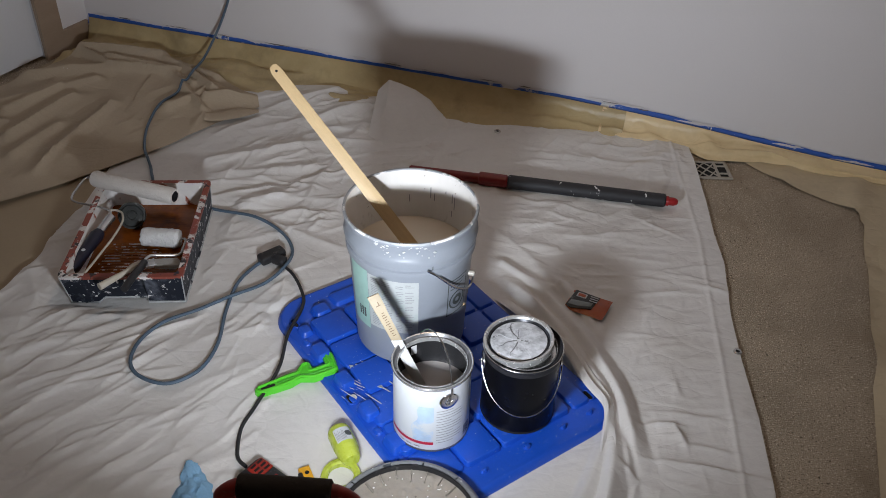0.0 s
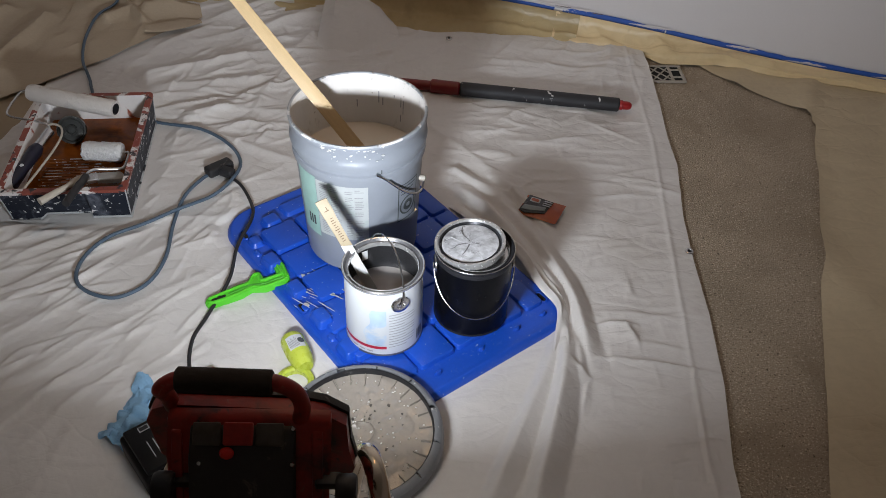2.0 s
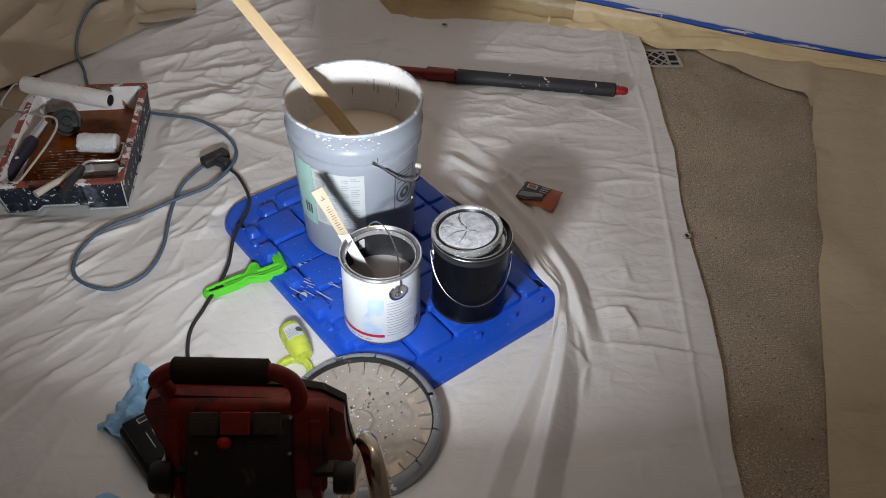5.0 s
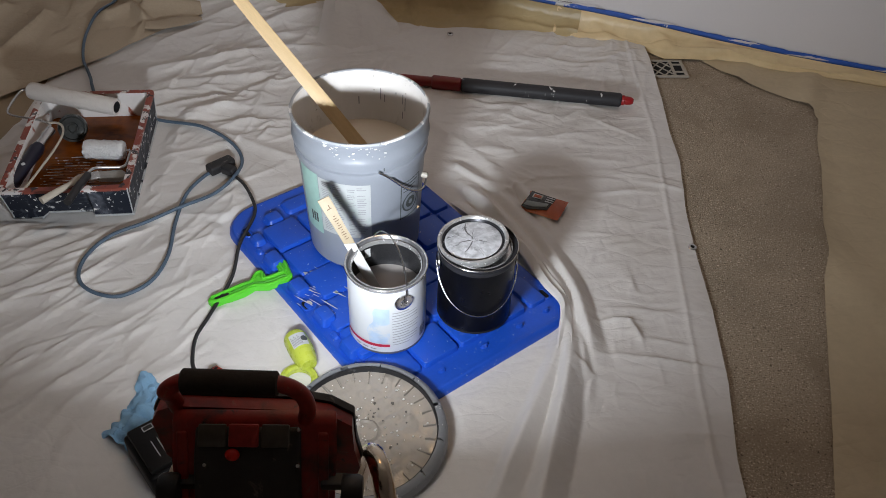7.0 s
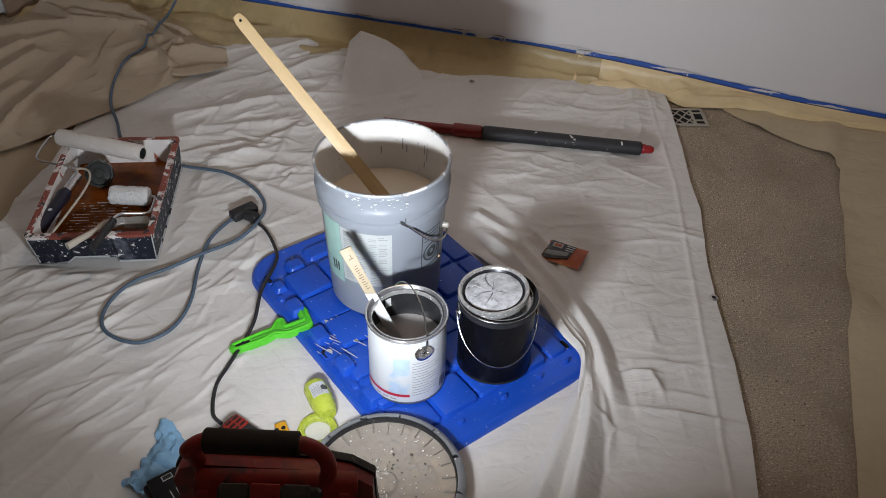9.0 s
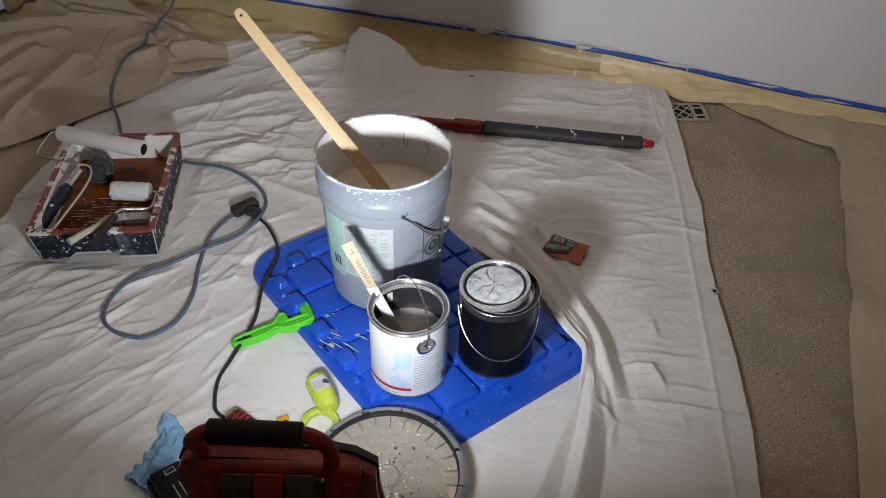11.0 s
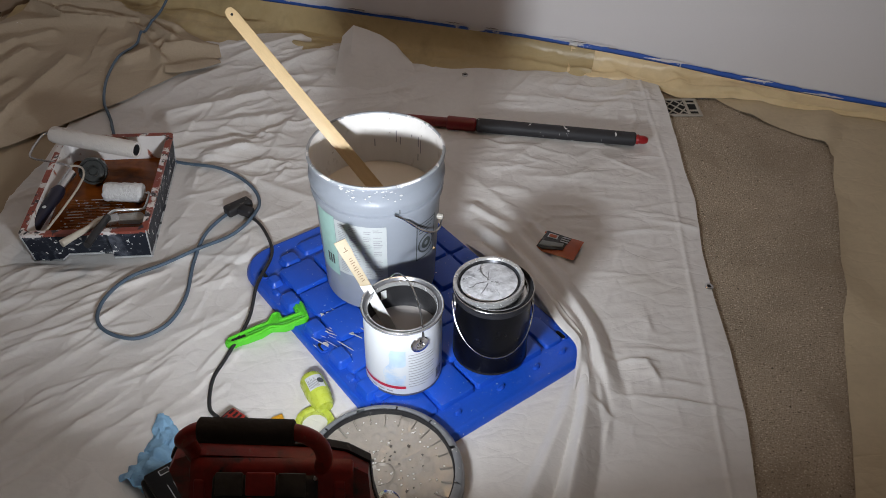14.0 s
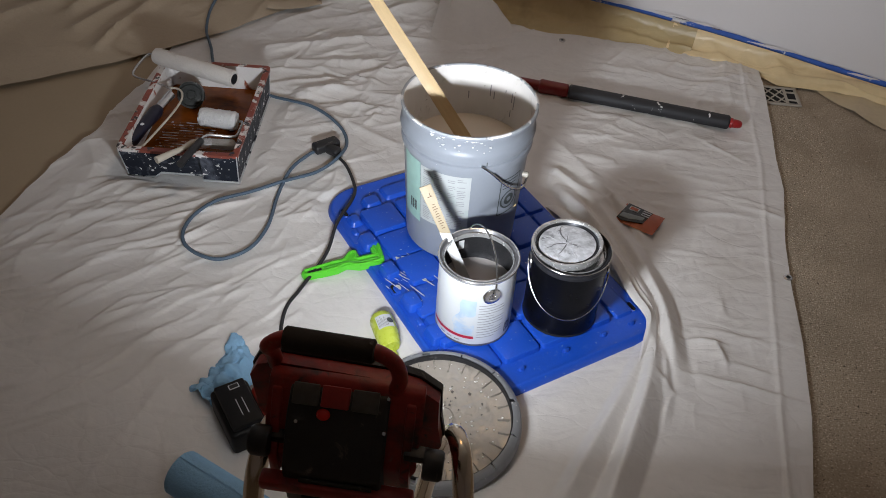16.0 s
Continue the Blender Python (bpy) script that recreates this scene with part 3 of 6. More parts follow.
SHEET_EAST = [(0.93, 2.478), (1.025, 2.470), (1.315, 2.385), (1.9, 2.225), (2.5, 2.05), (2.4, 1.7), (1.5, 1.95), (1.30, 2.08), (1.237, 2.10), (1.25, 2.166), (1.174, 2.224), (1.074, 2.303)]
single("masking_paper_sheet", sheet(SHEET_EAST, 0.02, lambda x, y: paper_z(x, y) - 0.0022), M_PAPER, "tan masking paper strip along the foot of the wall", "masking paper")

SHEET_WEST = [(-1.50, 3.04), (-1.88, 2.24), (-2.22, 1.50), (-2.5, 0.9), (-2.5, 0.5), (-1.0, 0.5), (-0.95, 2.2), (-1.2, 2.9)]
single("masking_paper_sheet", sheet(SHEET_WEST, 0.03, lambda x, y: 0.0018 + 0.0007 * noise.noise(Vector((x * 4, y * 4, 6)))), M_BROWNPAPER, "smooth brown masking paper under the drop cloths", "masking paper")

# ---- drop cloths ----
LID_C, LID_TURN = (0.008, 1.428), -53.0
FOLDS = [  # a, b, height, width
    ((0.15, 1.80), (0.34, 1.70), 0.014, 0.02), ((0.10, 2.02), (0.26, 1.84), 0.016, 0.02), ((0.30, 2.42), (0.72, 2.36), 0.012, 0.02), ((0.13, 1.92), (0.32, 1.90), 0.014, 0.012),
    ((-0.76, 2.27), (-0.45, 2.42), 0.030, 0.022), ((-0.45, 2.42), (-0.22, 2.43), 0.024, 0.022), ((-0.70, 2.20), (-0.30, 2.30), 0.022, 0.020), ((-0.42, 2.05), (-0.30, 2.55), 0.022, 0.02), ((-0.50, 2.55), (-0.28, 2.70), 0.026, 0.02),
    ((-0.62, 2.08), (-0.24, 2.10), 0.018, 0.018), ((-0.55, 1.98), (-0.28, 1.86), 0.014, 0.016), ((-0.15, 2.10), (0.0, 2.45), 0.016, 0.02), ((-0.70, 2.60), (-0.42, 2.78), 0.028, 0.022), ((-0.78, 2.46), (-0.62, 2.62), 0.022, 0.02),
    ((-0.62, 1.86), (-0.36, 1.95), 0.010, 0.014), ((-0.60, 1.60), (-0.40, 1.62), 0.008, 0.012),
    ((-1.08, 1.50), (-0.66, 1.56), 0.010, 0.02), ((-1.06, 1.38), (-0.76, 1.52), 0.012, 0.02), ((-1.08, 1.20), (-0.78, 1.38), 0.013, 0.02), ((-1.02, 1.02), (-0.74, 1.28), 0.013, 0.022), ((-0.92, 0.86), (-0.66, 1.18), 0.011, 0.022), ((-0.80, 0.74), (-0.60, 1.05), 0.010, 0.022),
    ((-0.66, 0.66), (-0.60, 0.96), 0.008, 0.02), ((-1.10, 1.70), (-1.0, 1.55), 0.012, 0.02), ((-0.58, 1.28), (-0.44, 1.40), 0.006, 0.012), ((-0.50, 1.22), (-0.56, 1.08), 0.006, 0.012),
]


CREASE_STEP, CREASE_X, CREASE_Y = 0.004, -1.24, 0.08
crease_map = np.zeros((525, 720))


def add_crease(cx, cy, along, length, h, steep, gentle):
    """One buckled crease in the cloth: a short straight ridge, steep on one side, gentle on the other, fading at its ends."""
    reach = length / 2 + gentle * 3
    i0, i1 = max(0, int((cx - reach - CREASE_X) / CREASE_STEP)), min(524, int((cx + reach - CREASE_X) / CREASE_STEP) + 1)
    j0, j1 = max(0, int((cy - reach - CREASE_Y) / CREASE_STEP)), min(719, int((cy + reach - CREASE_Y) / CREASE_STEP) + 1)
    if i1 <= i0 or j1 <= j0:
        return
    xs = CREASE_X + np.arange(i0, i1) * CREASE_STEP - cx
    ys = CREASE_Y + np.arange(j0, j1) * CREASE_STEP - cy
    gx, gy = np.meshgrid(xs, ys, indexing="ij")
    c, s = math.cos(radians(along)), math.sin(radians(along))
    u, v = gx * c + gy * s, -gx * s + gy * c
    v = v + 0.10 * u * u / max(length, 0.05)
    end = np.clip(1 - np.abs(u) / (length / 2 + gentle), 0, 1) ** 0.6
    crease_map[i0:i1, j0:j1] += h * end * np.exp(-np.where(v > 0, v / steep, -v / gentle))


rc = random.Random(77)
for count, (x0, x1), (y0, y1), along, spread, (l0, l1), (h0, h1) in (
        (170, (-1.12, -0.36), (1.02, 2.0), 48, 17, (0.05, 0.20), (0.0016, 0.0050)),
        (60, (-1.15, -0.62), (0.75, 1.6), 40, 14, (0.14, 0.34), (0.003, 0.0065)),
        (80, (-0.72, 0.06), (1.95, 2.72), 22, 22, (0.08, 0.26), (0.003, 0.0075)),
        (60, (-0.62, 0.10), (1.85, 2.70), 70, 30, (0.04, 0.10), (0.002, 0.0045)),
        (75, (0.12, 0.76), (1.70, 2.50), -4, 14, (0.05, 0.22), (0.0014, 0.0042)),
        (20, (0.15, 0.70), (1.70, 2.45), 55, 30, (0.03, 0.10), (0.001, 0.003)),
        (45, (0.47, 0.72), (0.65, 1.75), -4, 13, (0.04, 0.16), (0.0008, 0.0024)),
        (20, (0.47, 0.66), (0.80, 1.75), 85, 12, (0.04, 0.12), (0.0008, 0.0022)),
        (60, (-0.85, -0.05), (0.50, 1.25), 60, 60, (0.03, 0.14), (0.0005, 0.0018))):
    for k in range(count):
        steep = rc.uniform(0.0022, 0.0048)
        add_crease(rc.uniform(x0, x1), rc.uniform(y0, y1), rc.gauss(along, spread) + rc.choice((0, 180)), rc.uniform(l0, l1), rc.uniform(h0, h1), steep, steep * rc.uniform(2.0, 6.0))
for cx, cy, along, length, h in ((0.60, 1.150, -9, 0.27, 0.0085), (0.585, 1.300, -6, 0.20, 0.0045), (0.515, 1.265, 2, 0.09, 0.008), (0.555, 1.238, -70, 0.05, 0.008), (0.615, 1.205, -10, 0.13, 0.0045), (0.425, 1.125, -50, 0.05, 0.006), (0.425, 1.06, 72, 0.09, 0.006),
                                 (-0.60, 2.12, 18, 0.34, 0.012), (-0.45, 2.02, 8, 0.26, 0.009), (-0.33, 2.24, 24, 0.36, 0.011), (-0.50, 1.30, 50, 0.16, 0.005), (-0.44, 1.58, 55, 0.22, 0.006)):
    add_crease(cx, cy, along, length, h * 0.9, 0.004, 0.015)


pleat_map = np.zeros((525, 720))


def add_pleat(path, h, steep, gentle):
    """A long tent-shaped fold along a curved path, steeper on its left side."""
    line = smooth_line([(x, y, 0) for x, y in path], 8)
    n = len(line) - 1
    for k in range(n):
        p, q = line[k], line[k + 1]
        d = (q - p)
        ln = d.length
        d.normalize()
        reach = max(steep, gentle) * 1.4
        i0, i1 = int((min(p.x, q.x) - reach - CREASE_X) / CREASE_STEP), int((max(p.x, q.x) + reach - CREASE_X) / CREASE_STEP) + 2
        j0, j1 = int((min(p.y, q.y) - reach - CREASE_Y) / CREASE_STEP), int((max(p.y, q.y) + reach - CREASE_Y) / CREASE_STEP) + 2
        gx, gy = np.meshgrid(CREASE_X + np.arange(i0, i1) * CREASE_STEP - p.x, CREASE_Y + np.arange(j0, j1) * CREASE_STEP - p.y, indexing="ij")
        u = np.clip(gx * d.x + gy * d.y, 0, ln)
        dx, dy = gx - u * d.x, gy - u * d.y
        side = d.x * gy - d.y * gx
        t = (k + u / ln) / n
        grow = np.minimum(1, np.minimum(t * 5, (1 - t) * 3.2)) * (0.85 + 0.2 * np.sin(t * 9 + path[0][0] * 40))
        far_ = (np.sqrt(dx * dx + dy * dy + 2.0e-5) - 0.0045) / np.where(side > 0, gentle, steep)
        ridge = h * grow * np.clip(1 - far_, 0, 1)
        pleat_map[i0:i1, j0:j1] = np.maximum(pleat_map[i0:i1, j0:j1], ridge)


for path, h, steep, gentle in (
        (((0.160, 1.775), (0.240, 1.650), (0.318, 1.515), (0.376, 1.400), (0.406, 1.310), (0.410, 1.225)), 0.038, 0.020, 0.032),
        (((0.215, 1.800), (0.300, 1.665), (0.370, 1.520), (0.422, 1.370), (0.440, 1.250), (0.446, 1.160), (0.452, 1.085)), 0.030, 0.018, 0.034),
        (((0.408, 1.310), (0.402, 1.220), (0.382, 1.100), (0.345, 0.960), (0.305, 0.820), (0.268, 0.660), (0.245, 0.540)), 0.038, 0.022, 0.046),
        (((0.402, 1.270), (0.366, 1.160), (0.312, 1.030), (0.256, 0.900), (0.204, 0.770), (0.164, 0.650)), 0.024, 0.018, 0.036),
        (((0.410, 1.290), (0.425, 1.200), (0.420, 1.110), (0.405, 1.020)), 0.018, 0.015, 0.024),
        (((0.140, 1.840), (0.225, 1.770), (0.330, 1.705)), 0.016, 0.012, 0.026),
        (((0.250, 1.830), (0.345, 1.700), (0.415, 1.545)), 0.018, 0.012, 0.026)):
    add_pleat(path, h, steep, gentle)


def crease_at(x, y, crease_map=crease_map):
    i, j = (x - CREASE_X) / CREASE_STEP, (y - CREASE_Y) / CREASE_STEP
    i, j = max(0.0, min(522.9, i)), max(0.0, min(717.9, j))
    a, b = int(i), int(j)
    p, q = i - a, j - b
    return float((crease_map[a, b] * (1 - p) + crease_map[a + 1, b] * p) * (1 - q) + (crease_map[a, b + 1] * (1 - p) + crease_map[a + 1, b + 1] * p) * q)


def calm_at(x, y):
    """1 on open cloth, 0 under the things that press it flat."""
    c, s = math.cos(radians(LID_TURN)), math.sin(radians(LID_TURN))
    dx, dy = x - LID_C[0], y - LID_C[1]
    u, v = dx * c + dy * s, -dx * s + dy * c
    d = max(abs(u) - 0.39, abs(v) - 0.26)
    k = min(1, max(0, d / 0.03 + 0.2))
    d2 = max(abs(x + 0.815) - 0.17, abs(y - 1.81) - 0.23)
    k = min(k, min(1, max(0, d2 / 0.04)))
    if x < -0.55 and y > 1.9:
        k = min(k, min(1, 0.25 + seg_dist(x, y, (-1.095, 2.178), (-0.673, 2.644))[0] / 0.16))
    k = min(k, min(1, max(0.15, (math.hypot(x - 0.387, y - 1.66) - 0.065) / 0.04)))
    d3 = math.hypot(x + 0.025, y - 0.938) - 0.165
    return min(k, min(1, max(0, d3 / 0.03)))


def cloth_z(x, y):
    z = 0.0
    for a, b, h, w in FOLDS:
        if min(a[0], b[0]) - 0.07 < x < max(a[0], b[0]) + 0.07 and min(a[1], b[1]) - 0.07 < y < max(a[1], b[1]) + 0.07:
            d, t = seg_dist(x + 0.014 * noise.noise(Vector((x * 6, y * 6, 2))), y + 0.014 * noise.noise(Vector((x * 6, y * 6, 5))), a, b)
            if d < w * 3:
                z = max(z, 0.6 * h * math.exp(-(math.sqrt(d * d + 3e-5) - 0.0055) / w * 1.15) * (0.5 + 0.5 * math.sin(math.pi * (0.12 + t * 0.76))))
    left, upper, right = ramp(-x, 0.30, 0.60), ramp(y, 1.75, 2.10), ramp(x, 0.30, 0.48)
    front = ramp(math.hypot(x + 0.15, y - 0.85), 0.25, 0.60)
    c = left * (1 - upper) * (0.007 * crease(x, y, 38, 0.11, 3.1) + 0.003 * crease(x, y, 62, 0.07, 8.7))
    c += upper * (0.008 * crease(x, y, 24, 0.10, 5.3, 0.8) + 0.003 * crease(x, y, -14, 0.12, 12.4, 0.7) + 0.005 * crease(x, y, 70, 0.055, 2.9))
    c += right * (1 - upper) * (0.002 * crease(x, y, 4, 0.09, 21.0, 0.3) + 0.003 * crease(x, y, 92, 0.12, 27.0, 0.2))
    c += (1 - 0.8 * right) * (0.002 * crease(x, y, 75, 0.065, 41.0) + 0.0016 * crease(x, y, -35, 0.06, 45.0)) + 0.0009 * crease(x, y, 15, 0.035, 48.0)
    w = calm_at(x, y)
    edge = 0.70 + (0.79 - 0.70) * ramp(y, 0.9, 2.0)
    z += 0.0028 * math.exp(-((edge - 0.052 - x) / 0.006) ** 2)
    lift = 0.011 * max(ramp(y, 2.40, 2.53) * ramp(x, -0.12, 0.0), ramp(y, 2.58, 2.74))
    return 0.004 + lift + crease_at(x, y, pleat_map) + w * (z + 1.45 * crease_at(x, y) + c * (0.3 + 0.7 * front) + 0.003 * (noise.noise(Vector((x * 3, y * 3, 9))) + 0.7))


CLOTH = [(0.792, 2.556), (0.766, 2.562), (0.545, 2.565), (0.372, 2.570), (0.16, 2.575), (0.05, 2.585), (-0.036, 2.62), (-0.07, 2.72), (-0.20, 2.79), (-0.262, 2.74), (-0.30, 2.74),
         (-0.437, 2.81), (-0.60, 2.82), (-0.778, 2.85), (-0.90, 2.80), (-1.06, 2.30), (-1.06, 2.0), (-1.085, 1.92), (-1.092, 1.78), (-1.11, 1.67), (-1.135, 1.58), (-1.155, 1.48), (-1.17, 1.35),
         (-1.20, 1.1), (-1.22, 0.1), (0.64, 0.1), (0.66, 0.3), (0.696, 0.90), (0.725, 1.088), (0.743, 1.31), (0.746, 1.493), (0.757, 1.66), (0.785, 1.876), (0.784, 2.009), (0.795, 2.20), (0.799, 2.42)]
def pleat(path, w, h, seed, base):
    """A long crisp tent-shaped fold of the cloth along a curved path; base lifts it over the lid's edge."""
    bm = bmesh.new()
    line = smooth_line([(x, y, 0) for x, y in path], 10)
    n = len(line) - 1
    rows = []
    for i, p in enumerate(line):
        t = i / n
        d = line[min(i + 1, n)] - line[max(i - 1, 0)]
        side = Vector((-d.y, d.x, 0)).normalized()
        ends = min(1.0, t * 5, (1 - t) * 3.0)
        ww = w * (0.75 + 0.35 * noise.noise(Vector((t * 4, seed, 1))))
        hh = h * ends * (0.85 + 0.4 * noise.noise(Vector((t * 3, seed, 7))))
        row = []
        for j in range(13):
            u = j / 6 - 1
            lean = 0.35 * math.sin(t * 3 + seed)
            q = p + side * ww * (u + lean * (1 - abs(u)))
            row.append(bm.verts.new((q.x, q.y, cloth_z(q.x, q.y) * min(1, abs(u) * 1.0 + 0.3) - 0.0016 * abs(u) ** 6 + hh * (1 - abs(u)) ** 0.85 + base * min(1, t * 6, max(0, (1 - t) * 4 - 0.2)) * min(1, max(0, 1.0 - u) ** 1.3))))
        rows.append(row)
    for i in range(n):
        for j in range(12):
            bm.faces.new((rows[i][j], rows[i + 1][j], rows[i + 1][j + 1], rows[i][j + 1]))
    return bm


COVER = ((0.165, 1.690), (0.232, 1.577), (0.320, 1.475), (0.365, 1.370), (0.398, 1.298), (0.396, 1.225), (0.385, 1.150))
single("cloth_pleat", pleat(COVER, 0.026, 0.012, 8.4, 0.034), M_CLOTH, "pleat of the off-white drop cloth lapping the blue lid", "drop cloth")
single("drop_cloth", sheet(CLOTH, 0.004, cloth_z), M_CLOTH, "wrinkled off-white plastic drop cloth on the carpet", "drop cloth")


def flap_mesh():
    """The cloth's edge standing up in a folded peak against the film."""
    bm = bmesh.new()
    foot = [(-0.275, 2.46), (-0.22, 2.44), (-0.16, 2.44), (-0.10, 2.45), (-0.06, 2.47), (0.0, 2.52)]
    peak = [(-0.262, 2.71, 0.07), (-0.225, 2.735, 0.098), (-0.18, 2.72, 0.090), (-0.13, 2.70, 0.078), (-0.075, 2.665, 0.062), (-0.03, 2.62, 0.02)]
    n = 12
    rows = []
    for i in range(len(foot)):
        row = []
        for j in range(n + 1):
            t = j / n
            a, b = Vector((*foot[i], 0.012)), Vector(peak[i])
            p = a.lerp(b, t)
            p.z += 0.02 * math.sin(math.pi * t) * (1 if i % 2 else 0.3) + 0.006 * noise.noise(p * 14)
            row.append(bm.verts.new(p))
        back = Vector(peak[i]) + Vector((0.0, 0.03, -peak[i][2] + 0.012))
        row.append(bm.verts.new(Vector(peak[i]).lerp(back, 0.5) + Vector((0, 0.012, 0.0))))
        row.append(bm.verts.new(back))
        rows.append(row)
    for i in range(len(rows) - 1):
        for j in range(len(rows[0]) - 1):
            bm.faces.new((rows[i][j], rows[i + 1][j], rows[i + 1][j + 1], rows[i][j + 1]))
    bmesh.ops.subdivide_edges(bm, edges=list(bm.edges), cuts=1, use_grid_fill=True, smooth=0.6)
    return bm


single("cloth_fold", flap_mesh(), M_CLOTH, "pointed upstanding fold of the off-white drop cloth", "drop cloth")


TAN_FOLDS = [((-1.27, 2.17), (-1.18, 2.60), 0.026, 0.022), ((-1.44, 2.37), (-1.32, 2.65), 0.028, 0.020), ((-1.38, 2.25), (-1.30, 2.45), 0.020, 0.018), ((-1.52, 2.52), (-1.40, 2.72), 0.030, 0.020), ((-0.88, 2.42), (-0.854, 2.58), 0.022, 0.014), ((-1.01, 2.82), (-0.86, 2.59), 0.034, 0.014), ((-1.06, 2.86), (-0.92, 2.75), 0.030, 0.014), ((-1.28, 2.88), (-1.06, 2.86), 0.040, 0.014), ((-1.44, 3.00), (-1.28, 2.88), 0.042, 0.014),
             ((-1.42, 3.00), (-1.10, 2.96), 0.050, 0.035), ((-1.30, 2.93), (-1.02, 2.86), 0.040, 0.022), ((-1.10, 2.95), (-0.86, 2.80), 0.040, 0.030), ((-1.02, 2.90), (-0.84, 2.70), 0.045, 0.022), ((-0.86, 2.66), (-0.69, 2.68), 0.040, 0.022),
             ((-1.70, 2.45), (-1.30, 2.80), 0.022, 0.022), ((-1.75, 2.05), (-1.50, 2.45), 0.022, 0.022), ((-0.98, 2.60), (-0.84, 2.74), 0.030, 0.018), ((-1.55, 2.80), (-1.25, 2.88), 0.030, 0.025)]


def tan_z(x, y):
    z = 0.014
    for a, b, h, w in TAN_FOLDS:
        d, t = seg_dist(x + 0.02 * noise.noise(Vector((x * 5, y * 5, 2))), y + 0.02 * noise.noise(Vector((x * 5, y * 5, 5))), a, b)
        if d < w * 3.5:
            z = max(z, 0.014 + h * math.exp(-(math.sqrt(d * d + 1e-4) - 0.01) / w * 1.1))
    z += 0.009 * crease(x, y, 58, 0.15, 31.0, 0.8) + 0.006 * crease(x, y, -25, 0.13, 38.0, 0.8) + 0.003 * crease(x, y, 60, 0.06, 35.0)
    e = min(seg_dist(x, y, (-1.095, 2.178), (-0.673, 2.644))[0], seg_dist(x, y, (-1.7, 1.8), (-1.095, 2.178))[0])
    return max(0.016 + (z - 0.014) * min(1, 0.10 + e / 0.13), cloth_z(x, y) + 0.005 if x > -1.12 else 0)


TAN = [(-1.095, 2.178), (-0.911, 2.364), (-0.80, 2.513), (-0.673, 2.644), (-0.69, 2.70), (-0.80, 2.78), (-0.95, 2.88), (-1.10, 2.97), (-1.25, 3.06), (-1.36, 3.06), (-1.45, 2.98), (-1.53, 2.86), (-1.62, 2.70), (-1.78, 2.45),
       (-2.1, 2.1), (-2.0, 1.62), (-1.447, 1.89), (-1.306, 1.997), (-1.178, 2.098)]
single("canvas_cloth", sheet(TAN, 0.0075, tan_z), M_TAN, "rumpled tan canvas drop cloth with paint specks", "drop cloth")


def turned_edge():
    """A strip of the canvas folded over itself, its free edge standing a little open."""
    bm = bmesh.new()
    high = smooth_line([(-0.838, 2.560, 0), (-0.774, 2.607, 0), (-0.715, 2.628, 0), (-0.672, 2.618, 0)], 6)
    low = smooth_line([(-0.832, 2.514, 0), (-0.775, 2.524, 0), (-0.715, 2.556, 0), (-0.664, 2.596, 0)], 6)
    rows = []
    for i, (p, q) in enumerate(zip(high, low)):
        u = i / (len(high) - 1)
        row = []
        for t, lift in ((0, 0.001), (0.15, 0.012), (0.4, 0.015), (0.7, 0.014), (0.95, 0.013), (1.0, 0.011), (0.97, 0.009), (0.6, 0.006)):
            c = p.lerp(q, t)
            row.append(bm.verts.new((c.x, c.y, max(tan_z(c.x, c.y), cloth_z(c.x, c.y)) + lift * (1 - 0.6 * u))))
        rows.append(row)
    for i in range(len(rows) - 1):
        for j in range(7):
            bm.faces.new((rows[i][j], rows[i + 1][j], rows[i + 1][j + 1], rows[i][j + 1]))
    return bm


single("canvas_fold", turned_edge(), M_TAN, "folded-over corner of the tan canvas drop cloth", "drop cloth")


def grommet(x, y, z):
    bm = lathe([(0.0045, 0.0), (0.0055, 0.0018), (0.0085, 0.002), (0.0105, 0.0006), (0.0105, -0.002)], 24)
    g = thing("grommet", pose(x, y, z, 4, 3, 0), "small brass-grey eyelet in the drop cloth's hem", "grommet", "eyelets of the drop cloth")
    part("ring", bm, M_STEEL, g)
    part("hole", lathe([(0.0, 0.0004), (0.005, 0.0004)], 16), M_VENTK, g, "dark hole")


for gx, gy in ((0.742, 1.517), (0.158, 2.525), (-0.781, 2.812)):
    grommet(gx, gy, cloth_z(gx, gy) + 0.002)

# floor vent
vent = thing("floor_vent", pose(0.80, 2.373, 0.001, 0, 0, 2), "cream metal floor vent with a diamond grille in the carpet", "vent")
part("dark_duct", box(0.20, 0.085, 0.003, (0, 0, 0.0015)), M_VENTK, vent, "dark duct opening", False)
for i in range(2):
    part("rim", box(0.215, 0.010, 0.006, (0, (-1) ** i * 0.047, 0.003), 0.0015), M_VENTW, vent)
    part("rim", box(0.010, 0.084, 0.006, ((-1) ** i * 0.1025, 0, 0.003), 0.0015), M_VENTW, vent)
for k in range(-6, 7):
    for sgn in (1, -1):
        x0, x1 = k * 0.034 - 0.034 * sgn, k * 0.034 + 0.034 * sgn
        t0, t1 = sorted(((-0.098 - x0) / (x1 - x0), (0.062 - x0) / (x1 - x0)))
        t0, t1 = max(0, t0), min(1, t1)
        if t1 - t0 > 0.05:
            h = 0.0042 + 0.0006 * sgn
            a, b = Vector((x0 + (x1 - x0) * t0, -0.042 + 0.084 * t0, h)), Vector((x0 + (x1 - x0) * t1, -0.042 + 0.084 * t1, h))
            d = b - a
            part("bar", box(d.length, 0.0042, 0.0022, (a + b) / 2, 0, turn=Matrix.Rotation(math.atan2(d.y, d.x), 4, "Z")), M_VENTW, vent, "", False)
